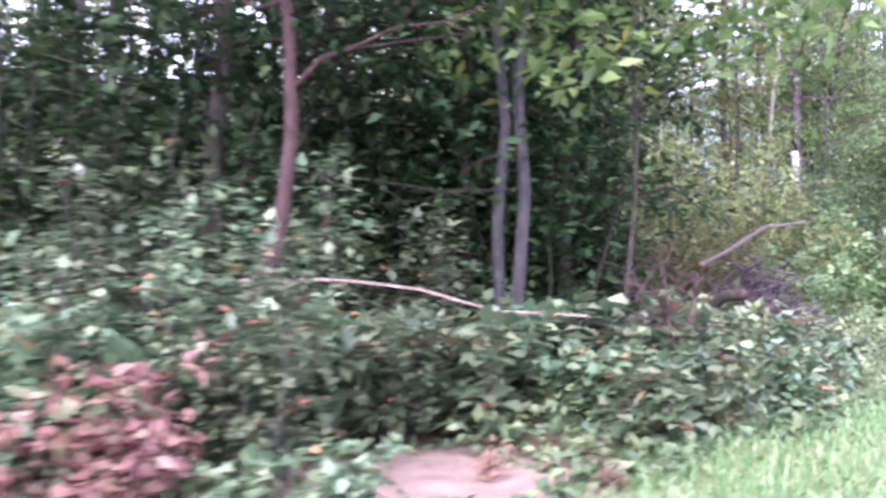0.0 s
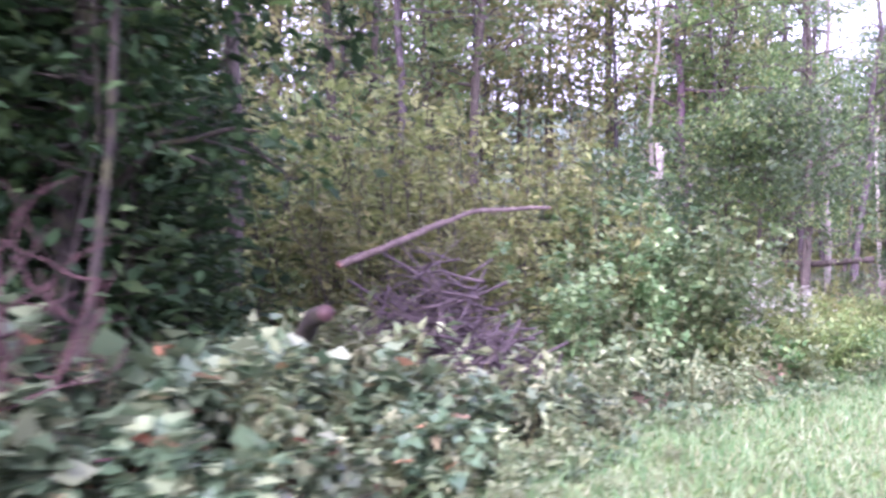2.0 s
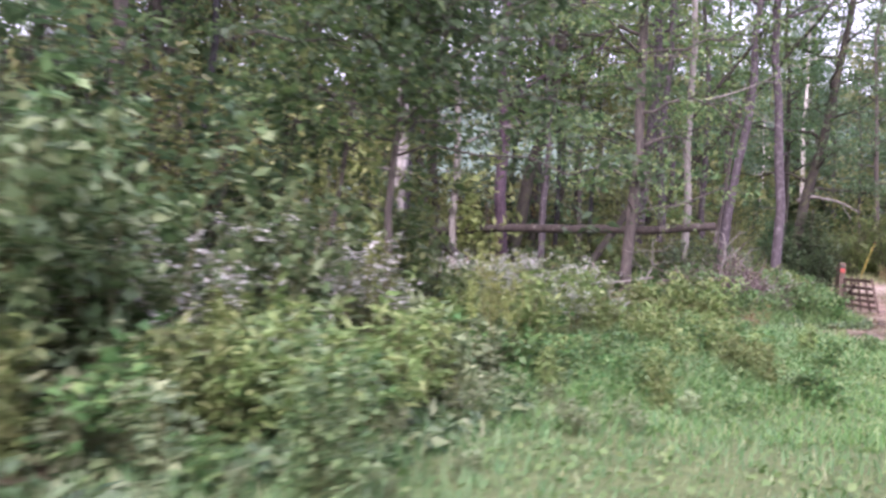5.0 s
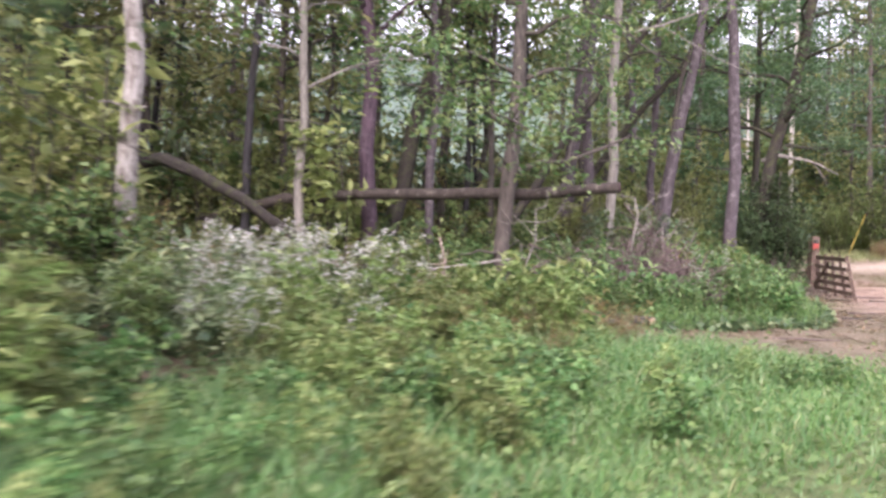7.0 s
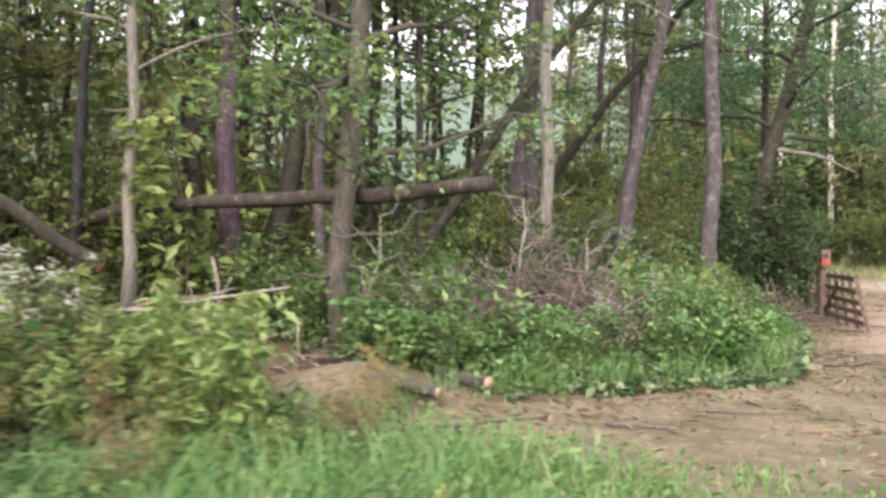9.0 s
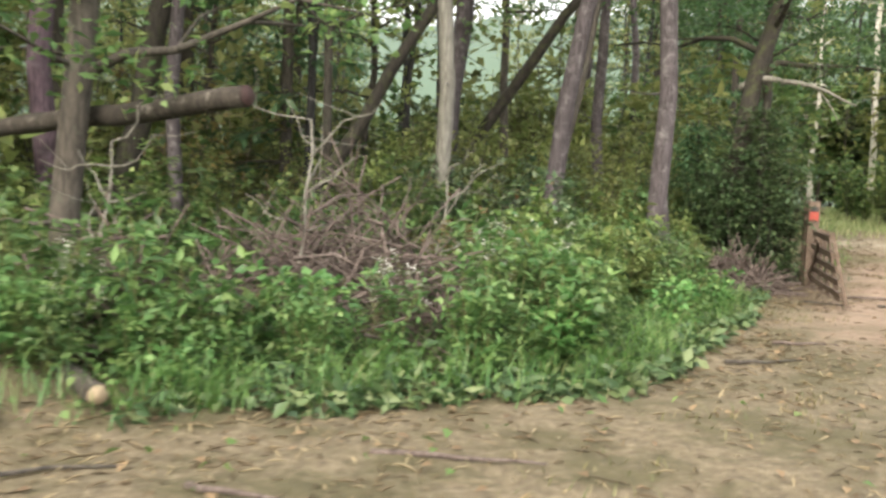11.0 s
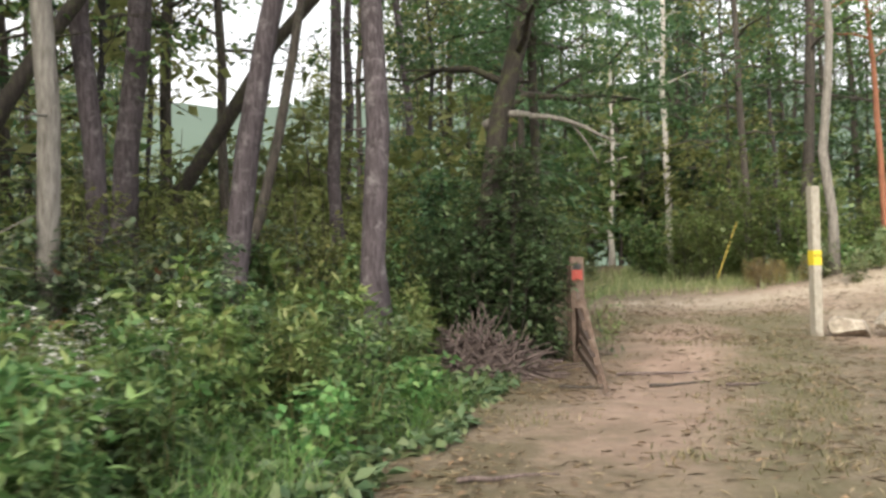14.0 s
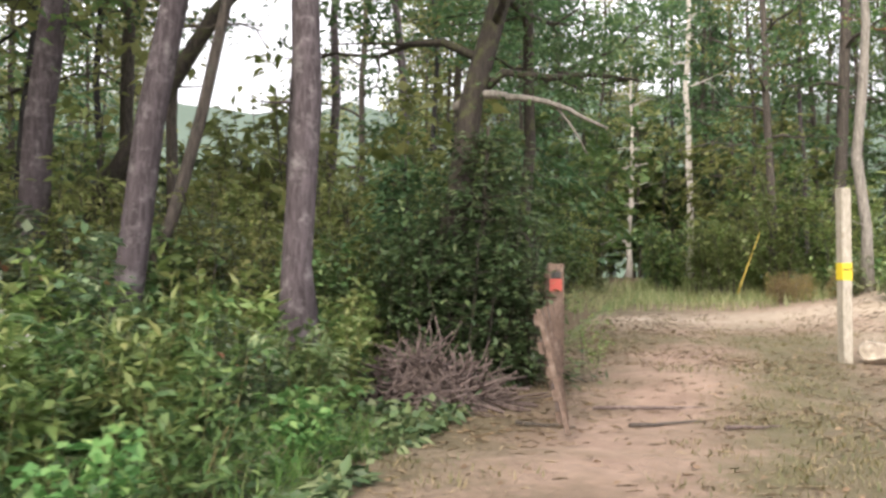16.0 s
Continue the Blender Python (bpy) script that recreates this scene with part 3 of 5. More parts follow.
# ---- trees ----
def tree_parts(top, seed, height, dia, lean=(0, 0), bark="bark", leaf="crown", crown_from=0.4, spread=2.2, limbs=14, per=90, leaf_len=0.16,
               clump=0.45, dead=0, wob=0.02, taper=0.35, sides=10, flare=1.35, stubs=3, tufts=0):
    """Trunk with limbs, and a crown of many separate leaves hung along the limbs."""
    r = np.random.default_rng(seed)
    n = 12
    line = curve(r, (0, 0, -0.1), (lean[0] * height, lean[1] * height, height), n, wob)
    rad = dia / 2 * (1 - (1 - taper) * np.linspace(0, 1, n))
    rad[0] *= flare
    tb = Tubes()
    tb.add(line, rad, sides, 0.05, r)
    pos = []
    for k in range(limbs):
        f = crown_from + (0.98 - crown_from) * (k + r.uniform(0, 1)) / limbs
        i = f * (n - 1)
        p = line[int(i)] + (line[min(int(i) + 1, n - 1)] - line[int(i)]) * (i - int(i))
        reach = spread * (1.15 - 0.7 * (f - crown_from) / (1 - crown_from)) * r.uniform(0.6, 1.2)
        az = k * 2.4 + r.uniform(-0.5, 0.5)
        q = p + np.array([math.cos(az) * reach, math.sin(az) * reach, reach * r.uniform(-0.1, 0.5)])
        limb = curve(r, p, q, 6, 0.1, -0.05)
        r0 = max(0.012, dia * 0.22 * (1 - 0.6 * f))
        tb.add(limb, np.linspace(r0, 0.006, 6), 5)
        for g in range(3):
            s = limb[2 + g]
            e = s + (r.normal(size=3) * [1, 1, 0.5] + (q - p) * 0.25) * 0.3 * reach
            tb.add(curve(r, s, e, 3, 0.1), np.linspace(r0 * 0.45, 0.004, 3), 3, cap=False)
            if leaf and not tufts:
                pos.append(s + (e - s) * r.uniform(0.2, 1.1, (per // 4, 1)) + r.normal(size=(per // 4, 3)) * clump * [1, 1, 0.55])
        for g in range(tufts):
            c = limb[2 + g % 4] + r.normal(size=3) * [0.32, 0.32, 0.2] * (0.5 + 0.35 * reach)
            k_leaves = int(per * r.uniform(0.5, 1.4) / tufts)
            pos.append(c + r.normal(size=(k_leaves, 3)) * clump * r.uniform(0.6, 1.2) * [1, 1, 0.42])
        if leaf and not tufts:
            t = r.uniform(0.3, 1.1, (per // 4, 1))
            pos.append(p + t * (q - p) + r.normal(size=(per // 4, 3)) * clump * [1, 1, 0.55])
    bare = []
    for k in range(stubs):
        f = r.uniform(0.12, crown_from + 0.2)
        p = line[int(f * (n - 1))]
        az = r.uniform(0, 6.28)
        ln = r.uniform(0.15, 0.7)
        tb.add(curve(r, p, p + np.array([math.cos(az), math.sin(az), r.uniform(-0.2, 0.3)]) * ln, 4, 0.12), np.linspace(dia * 0.08, 0.005, 4), 5)
    for k in range(dead):
        f = r.uniform(0.15, 0.95)
        p = line[int(f * (n - 1))]
        az = r.uniform(0, 6.28)
        ln = r.uniform(0.4, 1.1) * (1.2 - 0.6 * f)
        one = Tubes()
        one.add(curve(r, p, p + np.array([math.cos(az), math.sin(az), r.uniform(-0.1, 0.35)]) * ln, 5, 0.12), np.linspace(dia * 0.1, 0.007, 5), 5)
        bare.append(one)
    part("trunk", tb.mesh("trunk"), bark, top)
    for one in bare:
        part("branch", one.mesh("branch"), bark, top)
    if leaf and pos:
        pos = np.concatenate(pos)
        part("crown", leaves_mesh("crown", r, pos, leaf_len, leaf_len * 0.55, 0.55), leaf, top)


def tree(label, x, y, seed, height, dia, turn=0, category="tree", **kw):
    top = thing("tree", label, category, (x, y, float(ground_z(x, y))), turn)
    tree_parts(top, seed, height, dia, **kw)
    return top


def conifer(label, x, y, seed, height, dia, from_=0.1, spread=1.8, tiers=26, per=60, leaf="conifer", size=0.16, bark="bark"):
    """Drooping whorls of boughs that shorten towards the tip."""
    top = thing("conifer_tree", label, "tree", (x, y, float(ground_z(x, y))))
    r = np.random.default_rng(seed)
    line = curve(r, (0, 0, -0.1), (r.normal() * 0.1, r.normal() * 0.1, height), 10, 0.01)
    tb = Tubes()
    tb.add(line, np.linspace(dia / 2, 0.02, 10), 8, 0.04, r)
    pos, aim = [], []
    for k in range(tiers):
        f = from_ + (0.98 - from_) * k / tiers
        p = np.array([np.interp(f, np.linspace(0, 1, 10), line[:, c]) for c in range(3)])
        for b in range(4):
            az = r.uniform(0, 6.28)
            reach = spread * (1.05 - f) ** 0.8 * r.uniform(0.6, 1.2)
            q = p + np.array([math.cos(az), math.sin(az), -0.18 + 0.3 * f]) * reach
            tb.add(curve(r, p, q, 4, 0.06, -0.04), np.linspace(0.016, 0.004, 4), 4, cap=False)
            t = r.uniform(0.15, 1.05, (per // 4 * 2, 1))
            pos.append(p + t * (q - p) + r.normal(size=(len(t), 3)) * [0.16, 0.16, 0.06] * (0.4 + t))
            aim.append(np.repeat([unit(q - p)], len(t), 0))
    part("trunk", tb.mesh("trunk"), bark, top)
    part("crown", leaves_mesh("crown", r, np.concatenate(pos), size, size * 0.3, 0.5, np.concatenate(aim), 0.9), leaf, top)
    return top


# trees that stand singly along the edge, from the start of the walk to the gate
tree("slim grey trunk, one of a close pair, among dark undergrowth", -0.73, 8.16, 11, 11, 0.13, lean=(0.03, 0), bark="bark_slim", crown_from=0.4, spread=1.6, limbs=12, per=120)
tree("slim grey trunk leaning beside its twin", -0.95, 8.1, 12, 10, 0.12, lean=(0.02, 0.02), bark="bark_slim", crown_from=0.42, spread=1.6, limbs=12, per=120)
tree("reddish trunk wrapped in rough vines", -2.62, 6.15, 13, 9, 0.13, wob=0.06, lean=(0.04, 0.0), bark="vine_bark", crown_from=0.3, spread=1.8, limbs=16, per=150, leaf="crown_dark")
tree("dark leaning trunk with leaves coloured near-black for deep shade", -3.4, 7.6, 14, 9, 0.22, bark="bark_dark", leaf="crown_dark", crown_from=0.22, spread=2.0, limbs=18, per=150)
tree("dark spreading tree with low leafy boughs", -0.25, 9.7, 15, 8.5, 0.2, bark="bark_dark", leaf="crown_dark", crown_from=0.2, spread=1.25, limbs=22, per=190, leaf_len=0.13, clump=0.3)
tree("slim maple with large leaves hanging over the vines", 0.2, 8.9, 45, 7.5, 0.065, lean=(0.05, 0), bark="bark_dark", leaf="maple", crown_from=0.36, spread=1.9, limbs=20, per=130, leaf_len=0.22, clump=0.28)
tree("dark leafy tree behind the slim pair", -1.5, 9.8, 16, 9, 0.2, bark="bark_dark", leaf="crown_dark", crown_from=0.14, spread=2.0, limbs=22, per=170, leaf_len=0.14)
# three trees added as shade: dense crowns mostly above the view block the sky
tree("added tall dark tree with a high crown to shade the undergrowth", -3.0, 9.6, 46, 11, 0.24, bark="bark_dark", leaf="crown_dark", crown_from=0.34, spread=3.2, limbs=22, per=230, leaf_len=0.2, clump=0.36)
tree("added tall dark tree with a high crown to shade the slim pair", -1.1, 11.4, 47, 11, 0.22, bark="bark_dark", leaf="crown_dark", crown_from=0.36, spread=2.6, limbs=22, per=230, leaf_len=0.2, clump=0.36)
tree("added tall dark tree with a high crown to shade the hazels", -4.9, 6.2, 48, 10, 0.24, bark="bark_dark", leaf="crown_dark", crown_from=0.36, spread=3.0, limbs=20, per=220, leaf_len=0.2, clump=0.36)
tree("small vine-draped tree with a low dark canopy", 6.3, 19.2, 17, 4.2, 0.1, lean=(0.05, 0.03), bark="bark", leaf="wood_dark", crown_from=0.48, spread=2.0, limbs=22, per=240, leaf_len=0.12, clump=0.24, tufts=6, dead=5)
tree("thin leaning stem under a vine canopy", 5.5, 19.4, 18, 4.0, 0.07, lean=(0.12, 0.02), bark="bark", leaf="shrub", crown_from=0.52, spread=1.5, limbs=14, per=220, leaf_len=0.13, clump=0.3)
tree("bare white snag with peeling bark", 5.4, 25.7, 19, 4.6, 0.3, lean=(0.012, 0), bark="bark_snag", leaf="", crown_from=0.6, limbs=1, stubs=1, taper=0.6, spread=0.5, dead=4)
tree("thin pale trunk with flaking bark", 5.98, 31.5, 20, 12, 0.2, lean=(0.005, 0), bark="bark_pale", crown_from=0.3, spread=2.2, limbs=16, per=130)
tree("straight reddish pine trunk behind a fallen log", 6.98, 32.5, 21, 16, 0.34, lean=(0.004, 0), bark="bark_purple", crown_from=0.27, spread=2.6, limbs=20, per=130)
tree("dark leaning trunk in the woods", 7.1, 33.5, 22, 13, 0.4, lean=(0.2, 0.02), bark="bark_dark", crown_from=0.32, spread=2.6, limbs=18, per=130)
tree("grey trunk with low leafy boughs beside a fallen log", 9.93, 29.15, 23, 13, 0.27, lean=(0.012, 0), bark="bark", crown_from=0.17, spread=2.5, limbs=26, per=420, leaf="shrub", leaf_len=0.13, clump=0.3, tufts=7, dead=7)
tree("pale grey trunk standing in brambles", 11.85, 34.0, 24, 15, 0.23, lean=(0.002, 0), bark="bark_pale", crown_from=0.34, spread=2.3, limbs=16, per=130)
tree("dark straight trunk at the wood's edge", 11.29, 37.54, 25, 15, 0.38, lean=(0.0, 0), bark="bark_red", crown_from=0.5, spread=2.0, limbs=12, per=80)
tree("dark trunk close behind a pale one", 11.5, 35.93, 41, 15, 0.26, lean=(0.0, 0), bark="bark_red", crown_from=0.5, spread=1.8, limbs=11, per=70)
tree("brown trunk leaning towards the gate", 12.86, 35.3, 26, 14, 0.29, lean=(0.13, 0.06), bark="bark_red", crown_from=0.52, spread=1.8, limbs=10, per=80)
tree("thin trunk leaning beside a larger one", 12.72, 35.95, 27, 11, 0.15, lean=(0.26, 0.18), bark="bark", crown_from=0.5, spread=1.6, limbs=9, per=90)
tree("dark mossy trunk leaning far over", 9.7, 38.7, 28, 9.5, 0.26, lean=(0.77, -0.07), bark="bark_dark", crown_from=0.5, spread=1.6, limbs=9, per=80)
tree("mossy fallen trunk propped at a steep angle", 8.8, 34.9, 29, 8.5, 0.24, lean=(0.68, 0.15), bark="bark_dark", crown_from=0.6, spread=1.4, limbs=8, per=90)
tree("slim brown trunk behind brambles", 13.63, 39.99, 30, 14, 0.24, lean=(-0.025, 0), bark="bark_red", crown_from=0.55, spread=1.6, limbs=10, per=70)
tree("reddish-brown pine trunk at the weeds' edge", 14.70, 35.52, 31, 15, 0.3, lean=(-0.005, 0), bark="bark_red", crown_from=0.5, spread=1.8, limbs=12, per=60, stubs=9, flare=1.7)
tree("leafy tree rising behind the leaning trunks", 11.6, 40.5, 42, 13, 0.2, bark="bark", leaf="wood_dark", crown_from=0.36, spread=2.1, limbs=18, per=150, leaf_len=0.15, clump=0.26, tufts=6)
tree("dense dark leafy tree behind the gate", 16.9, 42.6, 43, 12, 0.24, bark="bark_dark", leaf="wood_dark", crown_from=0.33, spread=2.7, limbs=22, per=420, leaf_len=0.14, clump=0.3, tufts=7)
tree("slim leafy tree in the woods behind a fallen log", 9.2, 36.6, 44, 13, 0.18, bark="bark", leaf="wood_green", crown_from=0.3, spread=2.2, limbs=18, per=200, leaf_len=0.15, clump=0.28, tufts=6)


def limb_tree():
    """Dark tree by the gate with one long low limb."""
    x, y = 15.3, 37.98
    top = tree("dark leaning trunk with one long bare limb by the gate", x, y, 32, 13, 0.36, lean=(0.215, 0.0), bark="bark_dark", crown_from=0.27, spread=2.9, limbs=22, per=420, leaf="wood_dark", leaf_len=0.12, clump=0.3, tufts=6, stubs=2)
    r = np.random.default_rng(33)
    tb = Tubes()
    tb.add(curve(r, (0.6, 0, 3.12), (1.2, -0.15, 3.22), 5, 0.04, -0.12), np.linspace(0.07, 0.045, 5), 7)
    tb.add(curve(r, (1.2, -0.15, 3.22), (2.3, -0.3, 2.87), 6, 0.05, -0.06), np.linspace(0.045, 0.014, 6), 6)
    tb.add(curve(r, (1.75, -0.22, 3.1), (2.1, -0.2, 2.55), 4, 0.06), np.linspace(0.02, 0.006, 4), 5)
    part("limb", tb.mesh("limb"), "bark_pale", top, "bare grey limb")


limb_tree()
tree("white birch trunk at the clearing's far side", 23.95, 63.3, 34, 17, 0.3, lean=(0.01, 0), bark="bark_white", crown_from=0.45, spread=2.0, limbs=12, per=110)
tree("bare dead tree with short spiky branches", 21.6, 63.7, 35, 8.6, 0.26, lean=(0.02, 0), bark="bark_white", leaf="", limbs=3, crown_from=0.8, spread=1.0, dead=46, stubs=6, taper=0.2)
tree("orange-barked pine trunk above the bank", 26.4, 49.0, 36, 9, 0.2, lean=(-0.035, 0), bark="bark_orange", crown_from=0.62, spread=1.7, limbs=9, per=80)
tree("tall pale trunk above the bank", 24.2, 47.0, 37, 16, 0.24, lean=(-0.01, 0), bark="bark_pale", crown_from=0.4, spread=1.9, limbs=12, per=100)
conifer("dense dark evergreen bush beside the gate", 16.15, 37.75, 38, 2.9, 0.12, 0.03, 1.2, 22, 70, "bush_green", 0.13, "bark_dark")
conifer("low dark evergreen under a leaning tree", 15.3, 38.2, 39, 2.6, 0.1, 0.03, 1.1, 20, 60, "conifer", 0.14, "bark_dark")


def in_clear_line(x, y):
    """The open lines of sight to the birch and the dead tree across the clearing."""
    a = math.atan2(x - 15.7, y - 26.2)
    return (46 < y < 66 and 0.12 < a < 0.262) or (y >= 64 and 0.2 < a < 0.222)


def woods():
    """Background woods: a few trees of each kind, repeated."""
    r = np.random.default_rng(40)
    kinds = []
    for k, (h, dia, bark, leaf, cf, sp) in enumerate(((17, 0.28, "bark", "wood_green", 0.34, 2.5), (16, 0.22, "bark_red", "wood_green", 0.46, 2.3), (15, 0.19, "bark_slim", "wood_olive", 0.4, 2.2),
                                                     (17, 0.32, "bark", "wood_dark", 0.24, 2.8), (12, 0.16, "bark", "wood_olive", 0.22, 2.2))):
        kinds.append(tree("tall woodland tree with thin trunk and airy crown", -30 - 5 * k, 40, 50 + k, h, dia, bark=bark, leaf=leaf, crown_from=cf, spread=sp, limbs=20, per=100,
                          leaf_len=0.25, clump=0.34, sides=6, tufts=5))
    for k in range(2):
        kinds.append(conifer("tall dark conifer in the woods", -32 - 5 * k, 47, 60 + k, 13 + 2 * k, 0.24, 0.08, 2.4, 24, 40, "conifer", 0.32))
    for o in kinds:
        tagged(o, group="woods")
    spots = []
    tries = 0
    while len(spots) < 158 and tries < 9000:
        tries += 1
        x, y = r.uniform(-26, 46), r.uniform(9, 82)
        e = float(edge_side(x, y))
        if x < -0.8 * y - 1 or (y < 52 and e < 3.8):
            continue
        if y >= 52 and -3 < e and e < 2:
            continue
        if x > 16 and y < 50 + 0.25 * (x - 16):
            continue
        if (9.5 < x < 15 and y < 34.5) or (1.5 < x < 9 and 23 < y < 31.2) or (x > -1 and y < 24 and e < 7.5):
            continue
        gap = abs(math.atan2(x - 16.4, y - 28) - -0.26) < 0.14 and y > 34
        if gap and r.uniform() < 0.95:
            continue
        deep = min(1.0, e / 14) if y < 52 else 0.6
        if any((x - a) ** 2 + (y - b) ** 2 < (1.9 + 1.1 * deep) ** 2 for a, b in spots):
            continue
        spots.append((x, y))
    for k in range(17):
        spots.append((15.5 + 1.8 * k + r.uniform(-0.5, 0.5), 55 + 0.12 * k + r.uniform(0, 7)))
    for k in range(44):
        spots.append((r.uniform(16, 56), r.uniform(64, 84)))
    for k in range(16):
        spots.append((r.uniform(-7, 5), r.uniform(32, 48)))
    for k in range(9):
        spots.append((r.uniform(-5, 1.2), r.uniform(22, 31)))
    spots += [(8.0, 38.0), (8.9, 40.2), (9.6, 43.5), (8.4, 45.0), (7.2, 41.0), (9.9, 39.4)]
    for x, y in spots:
        right = x > 16 and y > 45
        k = int(r.choice(7, p=[.2, .1, .08, .24, .06, .16, .16] if right else [.24, .24, .18, .14, .14, .03, .03]))
        if in_clear_line(x, y):
            continue
        copy_thing(kinds[k], placed((x, y, float(ground_z(x, y)) - 0.05), r.uniform(0, 360), r.uniform(0.85, 1.2)))


woods()


# ---- bushes and weeds ----
def plant_parts(top, seed, height, spread, stems, twigs, per, leaf_len, leaf_w, leaf, stem="stem", stem_r=0.008, flat=0.55, flower="", flowers=0, lean=0.35, low=0.15, fsize=0.02, droop=0.2):
    r = np.random.default_rng(seed)
    tb = Tubes()
    pos, aim, bloom = [], [], []
    for k in range(stems):
        az = r.uniform(0, 6.28)
        b = np.array([math.cos(az), math.sin(az), 0]) * r.uniform(0, spread * 0.35)
        h = height * r.uniform(0.6, 1.05)
        t = b + np.array([math.cos(az) * r.uniform(0, spread) * lean / 0.35 * 0.7, math.sin(az) * r.uniform(0, spread) * lean / 0.35 * 0.7, h])
        b[2] = -0.04
        line = curve(r, b, t, 6, 0.06)
        tb.add(line, np.linspace(stem_r, stem_r * 0.3, 6), 3, cap=False)
        for g in range(twigs):
            f = low + (1 - low) * (g + r.uniform()) / twigs
            p = np.array([np.interp(f, np.linspace(0, 1, 6), line[:, c]) for c in range(3)])
            a2 = r.uniform(0, 6.28)
            ln = spread * r.uniform(0.2, 0.6) * (1.1 - 0.5 * f)
            q = p + np.array([math.cos(a2) * ln, math.sin(a2) * ln, ln * r.uniform(0, 0.7)])
            if spread > 0.7:
                tb.add(np.stack([p, q]), [stem_r * 0.4, stem_r * 0.15], 3, cap=False)
            s = r.uniform(0.15, 1.05, (per, 1))
            pos.append(p + s * (q - p) + r.normal(size=(per, 3)) * 0.06 * spread)
            aim.append(np.repeat([unit(q - p)], per, 0))
            if flower and f > 0.55:
                bloom.append(q + r.normal(size=(flowers, 3)) * 0.07 * spread + [0, 0, 0.02])
    tagged(part("stalk", tb.mesh("stalk"), stem, top), kind="stuff")
    tagged(part("foliage", leaves_mesh("foliage", r, np.concatenate(pos), leaf_len, leaf_w, flat, np.concatenate(aim), 1.1, droop=droop), leaf, top), kind="stuff")
    if flower and bloom:
        c = np.concatenate(bloom)
        petals = np.repeat(c, 3, 0)
        tagged(part("blossom", leaves_mesh("blossom", r, petals, fsize, fsize * 0.6, 0.75, droop=-0.1), flower, top), kind="stuff")


def protos(name, label, category, group, n, seed, **kw):
    out = []
    for k in range(n):
        top = thing(name, label, category, (-40 - 3 * k, 20 + seed * 0.1, 0), 0, group)
        plant_parts(top, seed * 10 + k, **kw)
        out.append(top)
    return out


